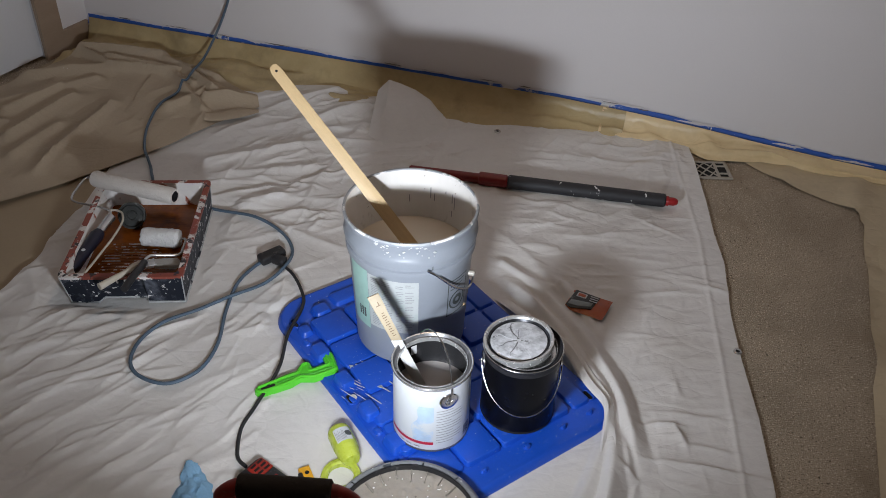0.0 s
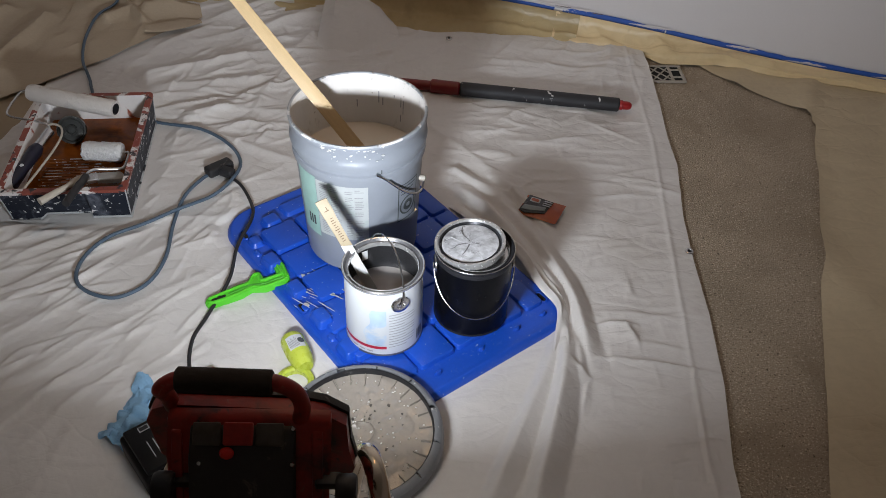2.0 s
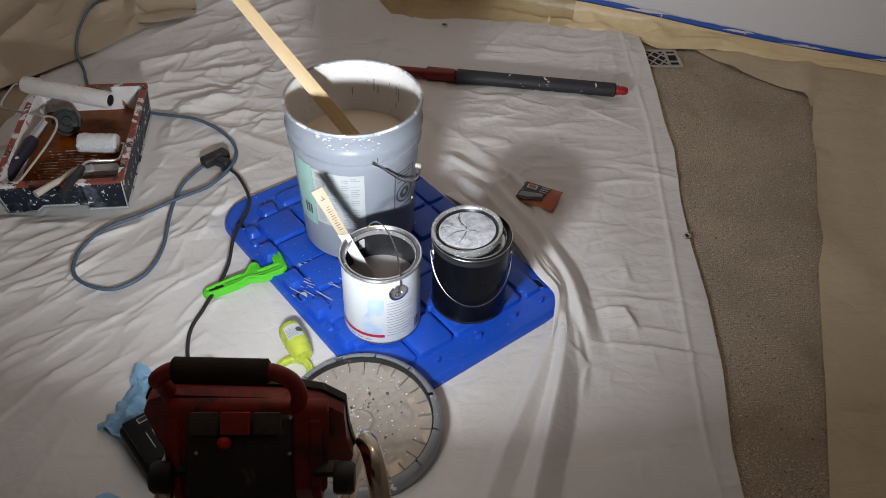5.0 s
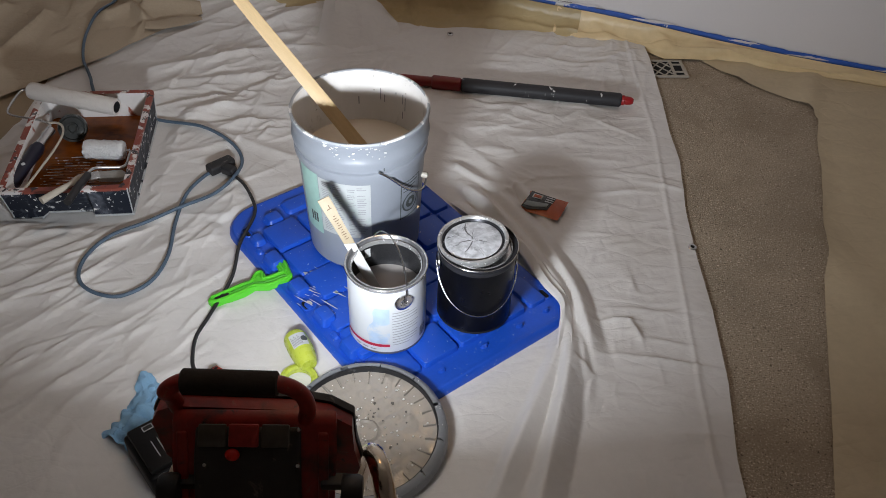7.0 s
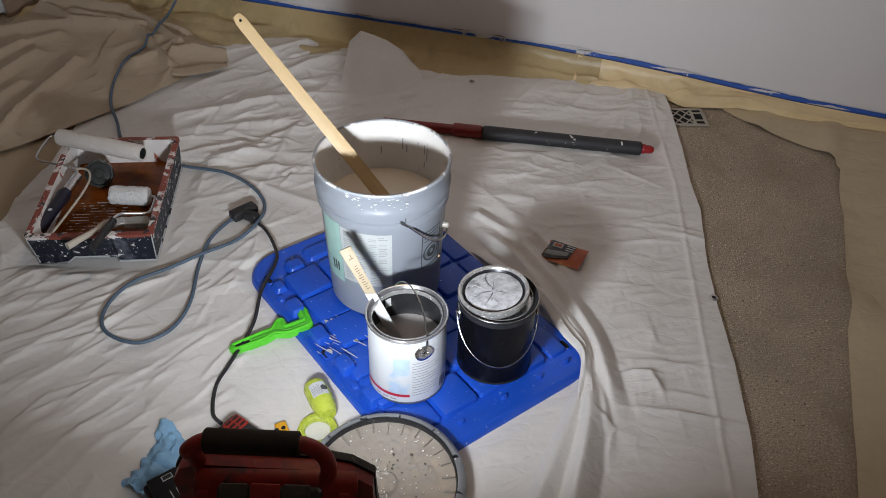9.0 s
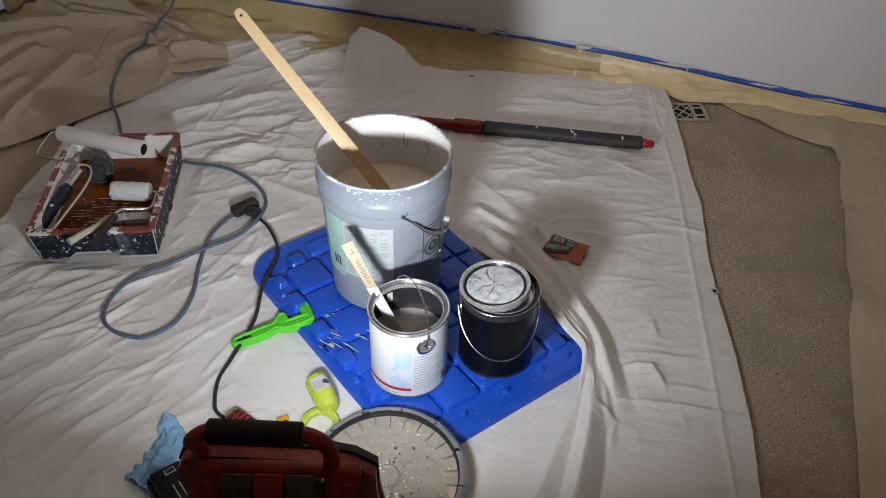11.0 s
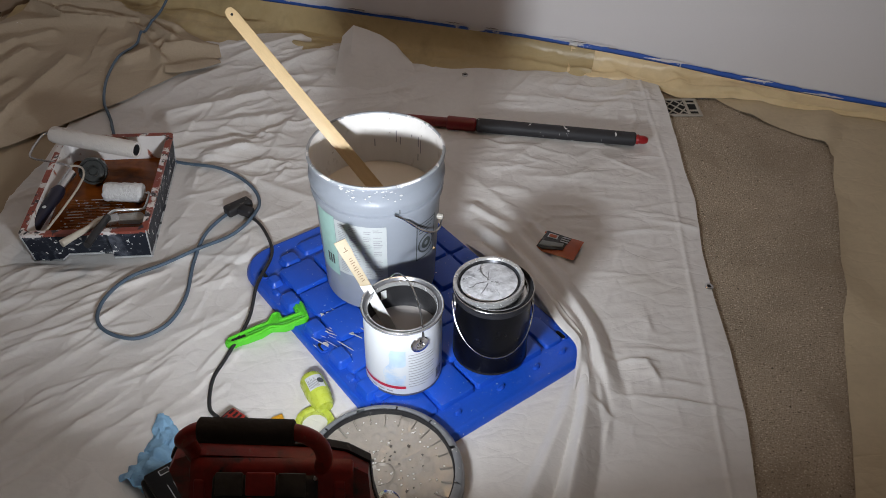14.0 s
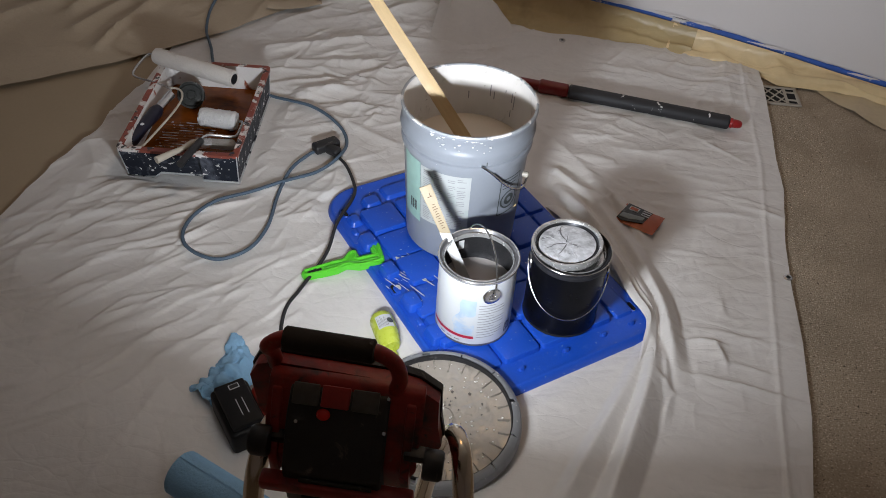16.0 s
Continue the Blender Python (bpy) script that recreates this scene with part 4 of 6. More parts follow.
part("bar", box(0.008, 0.084, 0.0030, (0.066, 0, 0.0046)), M_VENTW, vent, "", False)
for y in (-0.022, 0.022):
    part("bar", box(0.028, 0.007, 0.0026, (0.084, y, 0.0046)), M_VENTW, vent, "", False)

# unseen ceiling light, added as the fitting of the warm fill
cl = thing("ceiling_light", pose(0.10, 1.80, H), "unseen round ceiling light added for dim warm fill", "ceiling light")
part("base", lathe([(0.0, 0.0), (0.17, 0.0), (0.17, -0.03), (0.16, -0.035), (0.0, -0.035)], 40), M_SHADE, cl)

# ---- blue tote lid ----
def corner_rect(w, h, radii, n=8):
    """A rectangle whose four corners have their own radii, from the right back one round to the left."""
    out = []
    for sx, sy, a, r in ((1, 1, 0, radii[0]), (-1, 1, 90, radii[1]), (-1, -1, 180, radii[2]), (1, -1, 270, radii[3])):
        cx, cy = sx * (w / 2 - r), sy * (h / 2 - r)
        out += [(cx + r * math.cos(radians(a + 90 * i / n)), cy + r * math.sin(radians(a + 90 * i / n))) for i in range(n + 1)]
    return out


def raised_block(x, y, w, d, z0, z1, slope):
    b = bmesh.new()
    pts = round_rect(w, d, 0.009, 3)
    lo = [b.verts.new((px + x, py + y, z0)) for px, py in pts]
    hi = [b.verts.new((px * (1 - slope / w) + x, py * (1 - slope / d) + y, z1)) for px, py in pts]
    top = b.faces.new(hi)
    for k in range(len(pts)):
        j = (k + 1) % len(pts)
        b.faces.new((lo[k], lo[j], hi[j], hi[k]))
    bmesh.ops.bevel(b, geom=list(top.edges), offset=0.0016, segments=2, profile=0.5, affect="EDGES")
    return b


def tote_lid():
    m = pose(LID_C[0], LID_C[1], 0.004, 0, 0, LID_TURN)
    t = thing("tote_lid", m, "bright blue plastic tote lid with moulded blocks and paint drips", "tote lid")
    rad = (0.024, 0.08, 0.085, 0.05)
    shift = Vector((-0.009, -0.006))
    edge = [(x + shift.x, y + shift.y) for x, y in corner_rect(0.762, 0.508, rad)]
    b = bmesh.new()
    rings = []
    for k, z in ((1.0, 0.0), (0.998, 0.006), (0.978, 0.0175), (0.968, 0.0190), (0.955, 0.0175)):
        rings.append([b.verts.new((shift.x + (x - shift.x) * k, shift.y + (y - shift.y) * k, z)) for x, y in edge])
    for p, q in zip(rings, rings[1:]):
        for j in range(len(p)):
            b.faces.new((p[j], p[(j + 1) % len(p)], q[(j + 1) % len(p)], q[j]))
    b.faces.new(rings[-1])
    part("panel", b, M_BLUE, t)
    rs = random.Random(12)
    low = 0.0165
    for i in range(6):
        u = -0.231 + i * 0.0975
        for v in ((-0.152, -0.056, 0.040, 0.136) if i < 3 else (-0.180, -0.084, 0.012, 0.108)):
            top = low + 0.0135 + rs.choice((0.0, 0.0, -0.005))
            part("block", raised_block(u, v, 0.0925, 0.0920, low, top, 0.005), M_BLUE, t)
        part("block", raised_block(u, 0.212 if i < 3 else 0.190, 0.0925, 0.050, low, low + 0.010, 0.005), M_BLUE, t)
    for u, h in ((-0.168, 0.019), (-0.054, 0.020), (0.055, 0.020), (0.165, 0.019), (0.262, 0.017)):
        part("edge_block", raised_block(u, -0.222, 0.056, 0.044, 0.012, low + h, 0.014), M_BLUE, t)
        part("edge_block", raised_block(u - 0.052, -0.233, 0.030, 0.022, 0.012, low + 0.006, 0.010), M_BLUE, t)
    part("edge_block", raised_block(-0.300, -0.150, 0.046, 0.050, low, low + 0.017, 0.014), M_BLUE, t)
    part("edge_block", raised_block(-0.255, -0.218, 0.040, 0.034, low, low + 0.014, 0.012), M_BLUE, t)
    part("block", raised_block(-0.322, -0.045, 0.052, 0.130, low, low + 0.010, 0.012), M_BLUE, t)
    part("block", raised_block(-0.322, 0.110, 0.052, 0.150, low, low + 0.010, 0.012), M_BLUE, t)
    for v in (-0.105, 0.010, 0.112, 0.190):
        part("nub", raised_block(0.327, v, 0.013, 0.020, low, low + 0.009, 0.006), M_BLUE, t)
    for x, y in ((-0.296, -0.226), (-0.002, -0.238), (0.285, 0.222), (0.262, -0.232)):
        part("slot", outline([(p[0] + x, p[1] + y) for p in round_rect(0.026, 0.0085, 0.004, 4)], 0.0160, 0.0200), M_VENTK, t, "dark slot", False)
        part("slot_rim", tube([(p[0] + x, p[1] + y, 0.0195) for p in round_rect(0.034, 0.0165, 0.008, 4)], 0.0022, 6, True), M_BLUE, t)
    inv = m.inverted()
    for k in range(26):
        thin = k % 6 != 0
        p = inv @ Vector((-0.135 + rs.uniform(-0.075, 0.045), 1.335 + rs.uniform(-0.065, 0.055), 0.0345))
        a, ln = radians(53 - 32 + rs.uniform(-9, 9)), rs.uniform(0.012, 0.060)
        wd = rs.uniform(0.0004, 0.0012)
        if not thin:
            ln, wd = 0.016, 0.0042
        pts = []
        for q in range(12):
            an = 2 * math.pi * q / 12
            uu, vv_ = math.cos(an), math.sin(an) * (0.6 + 0.6 * rs.random())
            pts.append((p.x + math.cos(a) * uu * ln * 0.5 - math.sin(a) * vv_ * wd, p.y + math.sin(a) * uu * ln * 0.5 + math.cos(a) * vv_ * wd))
        part("paint_drip", outline(pts, 0.0285, 0.0297), M_WHITE, t, "white paint drip")
    return t


tote_lid()
LZ = 0.034

# ---- five-gallon pail ----
def pail_r(z):
    return 0.1305 + (0.146 - 0.1305) * z / 0.366


pail = thing("paint_pail", pose(-0.063, 1.522, LZ), "open grey plastic five-gallon pail of cream paint", "pail")
prof = [(0.0, 0.0), (0.124, 0.0), (0.1295, 0.005), (pail_r(0.27), 0.268), (0.1475, 0.272), (0.1485, 0.280), (0.1475, 0.287), (pail_r(0.29) + 0.001, 0.290), (pail_r(0.3) + 0.001, 0.300),
        (0.1500, 0.304), (0.1515, 0.313), (0.1500, 0.322), (0.1475, 0.326), (0.1480, 0.352), (0.1505, 0.356), (0.1515, 0.362), (0.1500, 0.3675), (0.1475, 0.368)]
part("body", lathe(prof, 96), M_PAIL, pail)
part("lip", lathe([(0.1518, 0.3645), (0.1512, 0.3668), (0.1503, 0.3686), (0.1474, 0.3692), (0.1454, 0.3682), (0.1444, 0.362)], 96), M_PAIL_LIP, pail, "lip crusted with white paint")
part("inner_wall", lathe([(0.1476, 0.3682), (0.1455, 0.3675), (0.1440, 0.362), (0.1405, 0.26), (0.137, 0.20)], 96), M_PAIL_IN, pail, "inside streaked with drying paint")
part("paint", lathe([(0.0, 0.238), (0.10, 0.2382), (0.1395, 0.2385), (0.1403, 0.241)], 72), M_PAINT, pail, "cream wet paint")
FACE = -86.0
part("green_panel", curved_patch(pail_r, FACE - 68, FACE - 42.5, 0.09, 0.262), M_LABEL_G, pail, "faded green print")
label = part("label", curved_patch(pail_r, FACE - 42, FACE + 7, 0.105, 0.258), M_PAIL_LABEL, pail, "white printed label")
rnd = random.Random(8)
for i in range(27):
    z = 0.250 - i * 0.0052
    if i in (3, 11, 19):
        continue
    for a0, a1 in ((-38.5, -28), (-27, -17.5), (-13.5, -6), (-5, 3.5)):
        if rnd.random() > 0.12:
            part("text_line", curved_patch(pail_r, FACE + a0, FACE + a1 - rnd.random() * 3.5, z - 0.0009, z + 0.0009, 4, 0.0014), M_INK, label)
for i in range(3):
    a = FACE - 57 + i * 3.6
    part("print_mark", curved_patch(pail_r, a, a + 2.4, 0.118, 0.146, 3, 0.0014), M_INK_D, pail, "dark printed mark")
for a0, a1, z0, z1 in ((36, 37, 0.135, 0.235), (61, 62, 0.135, 0.235), (36, 62, 0.133, 0.1355), (36, 62, 0.2345, 0.237)):
    part("print_frame", curved_patch(pail_r, FACE + a0, FACE + a1, z0, z1, 6, 0.001), M_INK_D, pail, "dark printed line")
for i in range(3):
    part("text_line", curved_patch(pail_r, FACE + 39, FACE + 58 - 3 * i, 0.226 - i * 0.009, 0.2285 - i * 0.009, 6, 0.001), M_INK_D, pail)


def ring_print(cx, cz, rad, wid, radius):
    bm = bmesh.new()
    n, vs = 28, []
    for i in range(n):
        a = 2 * math.pi * i / n
        row = []
        for rr in (rad, rad + wid):
            z = cz + rr * math.sin(a)
            ang = radians(cx) + rr * math.cos(a) / radius(z)
            row.append(bm.verts.new(((radius(z) + 0.001) * math.cos(ang), (radius(z) + 0.001) * math.sin(ang), z)))
        vs.append(row)
    for i in range(n):
        j = (i + 1) % n
        bm.faces.new((vs[i][0], vs[j][0], vs[j][1], vs[i][1]))
    return bm


part("warning_print", ring_print(FACE + 49, 0.172, 0.022, 0.004, pail_r), M_INK_D, pail, "dark round printed warning sign")
part("warning_print", ring_print(FACE + 49, 0.172, 0.006, 0.009, pail_r), M_INK_D, pail, "dark round printed warning sign")
# ears and bail wire
for a in (FACE + 74, FACE - 106):
    m = pose(0, 0, 0.205, 0, 0, a) @ pose(0.147, 0, 0, 0, 90, 0)
    part("ear", lathe([(0.0, 0.006), (0.004, 0.006), (0.0065, 0.004), (0.007, 0.0), (0.007, -0.010)], 20, None, m=m), M_VENTW, pail, "pale round handle boss")
for a, z0, z1, w in ((FACE + 18.6, 0.314, 0.287, 0.9),):
    part("paint_drip", curved_patch(pail_r, a, a + w, min(z0, z1) - 0.001, max(z0, z1) + 0.001, 3, 0.0012), M_INK_D, pail, "dark drip on the side")
arc = [Vector((0.150 * math.cos(radians(FACE + a)), 0.150 * math.sin(radians(FACE + a)), z)) for a, z in ((13.6, 0.2945), (22.2, 0.2753), (34.7, 0.2389), (44.9, 0.2145), (56, 0.196), (66, 0.190), (73, 0.200))]
part("bail_end", tube(smooth_line(arc, 5), 0.0024, 8), M_STEEL, pail, "bent end of the steel handle wire")
# white blobs that put wet-paint glints into the colour of the front lip
for i in range(38):
    a = radians(FACE - 32 + rnd.random() ** 1.4 * 52)
    b = bmesh.new()
    bmesh.ops.create_icosphere(b, subdivisions=2, radius=0.0008 + 0.0018 * rnd.random() ** 2, matrix=pose(0.1508 * math.cos(a), 0.1508 * math.sin(a), 0.363 - rnd.random() ** 2 * 0.034, rnd.uniform(-30, 30), 0, math.degrees(a)) @ Matrix.Diagonal((0.30, 0.7 + 1.6 * rnd.random(), 1.0, 1)))
    part("glint_blob", b, M_WHITE, pail, "white blob standing for a glint on the wet lip")
for a, z0, z1 in ((74, 0.325, 0.295), (70, 0.31, 0.29), (50, 0.325, 0.30), (47, 0.32, 0.285), (50, 0.28, 0.262), (58, 0.325, 0.318), (95, 0.30, 0.28)):
    def inner(z):
        return 0.1405 + (0.1440 - 0.1405) * (z - 0.26) / 0.102 - 0.002
    part("streak", curved_patch(inner, a, a + 1.0, z1, z0, 3, 0.0), M_INK, pail, "dark streak inside")

# long wooden paddle leaning in the pail
foot, tip = Vector((0.055, 1.470, 0.150)), Vector((-0.383, 1.690, 0.640))
axis = (tip - foot)
paddle = outline([(-0.0165, 0), (0.0165, 0), (0.0150, axis.length * 0.5), (0.0125, axis.length - 0.016), (0.009, axis.length - 0.003), (0.003, axis.length), (-0.003, axis.length), (-0.009, axis.length - 0.003), (-0.0125, axis.length - 0.016), (-0.0150, axis.length * 0.5)], -0.0035, 0.0035, 0.0012)
zax = axis.normalized()
nrm = (Vector((0.05, -0.1, 1.5)) - Vector(foot)).normalized()
xax = zax.cross(nrm).normalized()
nrm = xax.cross(zax)
pm = Matrix((xax, zax, nrm)).transposed().to_4x4()
pm.translation = foot
stick = thing("mixing_paddle", pm, "long pale wooden mixing paddle leaning in the pail", "stir stick")
part("blade", paddle, M_WOOD, stick)
part("hang_hole", lathe([(0.0, 0.0039), (0.0030, 0.0039)], 16, None, m=pose(0, axis.length - 0.016, 0)), M_VENTK, stick, "dark hanging hole")


# ---- gallon cans ----
def gallon_can(x, y, name, label, sleeve, groove_mat, turn):
    c = thing(name, pose(x, y, LZ, 0, 0, turn), label, "paint can", "paint cans on the tote lid")
    part("body", lathe([(0.0, 0.003), (0.079, 0.003), (0.0810, 0.0), (0.0815, 0.003), (0.0815, 0.006), (0.0815, 0.180), (0.0835, 0.182)], 72), sleeve, c)
    part("top_ring", lathe([(0.0815, 0.180), (0.0845, 0.183), (0.0850, 0.188), (0.0835, 0.1905), (0.0815, 0.1898)], 72), M_RIMDARK if sleeve is M_BLACKCAN else M_RIM, c, "tin rim smeared with paint")
    part("rim_edge", tube([(0.0846 * math.cos(2 * math.pi * k / 72), 0.0846 * math.sin(2 * math.pi * k / 72), 0.1885) for k in range(72)], 0.0012, 6, True), M_STEEL, c, "bright worn tin edge")
    part("groove", lathe([(0.0815, 0.1898), (0.0795, 0.1865), (0.0775, 0.183), (0.0750, 0.1825), (0.0738, 0.1845)], 72), groove_mat, c, "dark groove inside the rim")
    part("inner_lip", lathe([(0.0738, 0.1845), (0.0728, 0.1865), (0.0718, 0.1860), (0.0712, 0.1835), (0.0712, 0.176), (0.0795, 0.172)], 72), M_RIM, c, "thin inner lip of bare tin")
    part("bottom_ring", lathe([(0.0816, 0.006), (0.0823, 0.0045), (0.0823, 0.001), (0.0815, 0.0)], 72), M_RIMDARK if sleeve is M_BLACKCAN else M_GROOVE, c, "dull bottom seam")
    return c


def can_r(z):
    return 0.0815


white_can = gallon_can(0.003, 1.219, "paint_can", "open white-labelled gallon can holding grey paint", M_LABEL, M_GROOVE, 0)
part("inner_wall", lathe([(0.0795, 0.173), (0.0797, 0.08)], 64), M_CAN_IN, white_can, "dark streaked tin inside")
part("paint", lathe([(0.0, 0.108), (0.0797, 0.109)], 64), M_PAINT_G, white_can, "grey wet paint")
CF = -87.0
def wavy_patch(a0, a1, z0, z1, wave, seed):
    """A printed patch on the can whose first edge runs unevenly."""
    bm = bmesh.new()
    rows = []
    for i in range(25):
        z = z0 + (z1 - z0) * i / 24
        start = a0 + wave * (noise.noise(Vector((z * 22, seed, 0))) + 0.8 * i / 24)
        rows.append([bm.verts.new(((can_r(z) + 0.0008) * math.cos(radians(start + (a1 - start) * k / 10)), (can_r(z) + 0.0008) * math.sin(radians(start + (a1 - start) * k / 10)), z)) for k in range(11)])
    for i in range(24):
        for k in range(10):
            bm.faces.new((rows[i][k], rows[i][k + 1], rows[i + 1][k + 1], rows[i + 1][k]))
    return bm


part("blue_print", wavy_patch(CF - 30, CF + 3, 0.032, 0.135, 16, 3.0), M_LABEL_B, white_can, "sky-blue printed picture")
part("blue_print", wavy_patch(CF + 62, CF + 84, 0.014, 0.150, 8, 7.0), M_LABEL_B, white_can, "sky-blue printed picture")
part("paint_drip", curved_patch(lambda z: 0.0782, 118, 128, 0.140, 0.164, 5, 0.0), M_WHITE, white_can, "white paint run inside")
part("red_band", curved_patch(can_r, CF - 75, CF + 3, 0.023, 0.031, 16, 0.0012), M_RED_L, white_can, "dark red printed band")
for i in range(3):
    part("text_block", curved_patch(can_r, CF - 52 + i * 13, CF - 43 + i * 13, 0.0128, 0.0158, 4, 0.0012), M_INK, white_can)
for i in range(13):
    z = 0.122 - i * 0.0078
    part("text_line", curved_patch(can_r, CF + 7, CF + (52 if i % 4 else 36) - rnd.random() * 7, z - 0.0009, z + 0.0009, 8, 0.0010), M_INK, white_can)
for i in range(9):
    a = CF + 55 + i * 1.9
    part("bar_code", curved_patch(can_r, a, a + 0.8 + 0.5 * (i % 3 == 0), 0.018, 0.046, 2, 0.0010), M_INK_D, white_can)


def can_ears(c, a):
    for k in (a, a + 180):
        m = pose(0, 0, 0.148, 0, 0, k) @ pose(0.0812, 0, 0, 0, 90, 0)
        e = part("ear", lathe([(0.0, 0.001), (0.007, 0.0012), (0.0085, 0.004), (0.0125, 0.0045), (0.0190, 0.003), (0.0200, 0.0)], 32, None, m=m), M_STEEL, c, "round tin handle ear")
        part("rivet", lathe([(0.0, 0.005), (0.0035, 0.0045), (0.004, 0.001)], 16, None, m=m), M_STEEL, e)


def bail(c, a, lean, r=0.0016):
    """A wire loop between the ears; lean: degrees from hanging straight up (0) to falling outwards."""
    pts = []
    for k in range(13):
        u = math.pi * k / 12
        p = Vector((0.089 * math.cos(u), 0, 0.098 * math.sin(u)))
        pts.append(Vector((0, 0, 0.148)) + Matrix.Rotation(radians(a), 3, "Z") @ (Matrix.Rotation(radians(lean), 3, "X") @ p))
    part("bail_wire", tube(smooth_line(pts, 3), r, 8), M_STEEL, c, "thin steel handle wire")


can_ears(white_can, CF + 24)
bail(white_can, CF + 24, -9)

# painted stir stick in the white can
foot, tip = Vector((0.012, 1.205, 0.085)), Vector((-0.127, 1.300, 0.322))
axis = tip - foot
zax = axis.normalized()
nrm = (Vector((0.05, -0.1, 1.45)) - tip).normalized()
xax = zax.cross(nrm).normalized()
nrm = xax.cross(zax)
pm = Matrix((xax, zax, nrm)).transposed().to_4x4()
pm.translation = foot
L = axis.length
stir = thing("stir_stick", pm, "short wooden stir stick, lower half coated white", "stir stick")
part("bare_wood", outline([(-0.0105, L - 0.105), (0.0105, L - 0.115), (0.0105, L - 0.045), (0.0125, L - 0.035), (0.0125, L - 0.002), (-0.0125, L), (-0.0125, L - 0.035), (-0.0105, L - 0.045)], -0.0022, 0.0022, 0.0006), M_STIR, stir, "bare pale wood")
part("painted_end", outline([(-0.0107, 0), (0.0107, 0), (0.0107, L - 0.1152), (-0.0107, L - 0.1052)], -0.0026, 0.0026, 0.001), M_WHITE, stir, "coated in white paint")
for i in range(11):
    part("print_mark", box(0.0050 + 0.0025 * (i % 3), 0.0016, 0.0003, (0.001 - 0.001 * (i % 2), L - 0.044 - i * 0.0054, 0.0024)), M_STICKINK, stir, "faint brown print", False)
part("print_mark", box(0.010, 0.0018, 0.0003, (0.0, L - 0.026, 0.0024)), M_STICKINK, stir, "faint brown print", False)
part("print_mark", box(0.0018, 0.009, 0.0003, (0.002, L - 0.022, 0.0024)), M_STICKINK, stir, "faint brown print", False)

black_can = gallon_can(0.192, 1.279, "paint_can", "closed black gallon can with a paint-smeared tin lid", M_BLACKCAN, M_RIMDARK, 0)
# added disc under the lid so the gap inside the rim is less dark
part("gap_filler", lathe([(0.070, 0.177), (0.02, 0.176), (0.0, 0.176)], 48), M_STEEL, black_can, "tin disc added to lighten the gap under the lid")
part("drip_edge", lathe([(0.0822, 0.180), (0.0832, 0.174), (0.0822, 0.169)], 64), M_RIMDARK, black_can, "black smeared tin edge")
lidm = pose(-0.009, 0.007, 0.1815, -2.5, -4, 30) @ Matrix.Diagonal((1.045, 1.045, 1, 1))
lid_part = part("lid", lathe([(0.0, 0.010), (0.055, 0.010), (0.0600, 0.0085), (0.0625, 0.0125), (0.0665, 0.0175), (0.0710, 0.0180), (0.0725, 0.0140), (0.0715, 0.004), (0.068, -0.002), (0.0, -0.002)], 72, None, m=lidm), M_RIM, black_can, "shiny tin lid")
part("dried_paint", lathe([(0.0, 0.0125), (0.03, 0.0122), (0.050, 0.0118), (0.0585, 0.0102)], 60, None, m=lidm), M_LIDSMEAR, lid_part, "smeared white and grey dried paint")
part("lid_groove", lathe([(0.0575, 0.0112), (0.0600, 0.0098), (0.0622, 0.0128), (0.0632, 0.0142)], 60, None, m=lidm), M_CAN_IN, lid_part, "dark groove round the lid")
can_ears(black_can, CF + 93)
hang = [Vector((0.0865 * math.cos(math.pi * k / 16), -0.0868 * math.sin(math.pi * k / 16), 0.152 - 0.092 * math.sin(math.pi * k / 16) ** 0.9)) for k in range(17)]
part("bail_wire", tube(smooth_line([Matrix.Rotation(radians(CF + 93), 3, "Z") @ p for p in hang], 3), 0.0016, 8), M_STEEL, black_can, "thin steel handle wire hanging down")
rl = random.Random(5)
for k in range(8):
    a, r1 = radians((15, 60, 82, 130, 165, 215, 262, 318)[k]), 0.026 + 0.028 * rl.random()
    line = [Vector((0.004 * math.cos(a), 0.004 * math.sin(a), 0))]
    for q in range(5):
        line.append(Vector((r1 * (q + 1) / 5 * math.cos(a + rl.uniform(-0.14, 0.14)), r1 * (q + 1) / 5 * math.sin(a + rl.uniform(-0.14, 0.14)), 0)))
    wid = [rl.uniform(0.0003, 0.0018) for q in line]
    wid[-1] = 0.0003
    out_ = []
    for q, p in enumerate(line):
        out_.append((p.x - math.sin(a) * wid[q], p.y + math.cos(a) * wid[q]))
    back_ = [(p.x + math.sin(a) * wid[q] * rl.random(), p.y - math.cos(a) * wid[q] * rl.random()) for q, p in enumerate(line)][::-1]
    s_ = part("smear", outline(out_ + back_, 0.0112, 0.0128), M_GROOVE if k % 3 else M_LIDSMEAR, lid_part, "crack in the dried paint")
    s_.matrix_local = lidm

# ---- packet ----
pk = thing("blade_packet", pose(0.387, 1.660, cloth_z(0.387, 1.66) + 0.005, 3, -2, -27), "small orange and black hardware packet on the drop cloth", "packet")
b = bmesh.new()
nx, ny = 14, 10
g = [[b.verts.new((-0.053 + 0.106 * i / nx, -0.039 + 0.078 * j / ny, 0.001 + 0.007 * (math.sin(math.pi * i / nx) * math.sin(math.pi * j / ny)) ** 0.7 + 0.0015 * noise.noise(Vector((i * 0.6, j * 0.6, 2))))) for j in range(ny + 1)] for i in range(nx + 1)]
for i in range(nx):
    for j in range(ny):
        b.faces.new((g[i][j], g[i + 1][j], g[i + 1][j + 1], g[i][j + 1]))
part("pouch", b, M_ORANGE, pk)
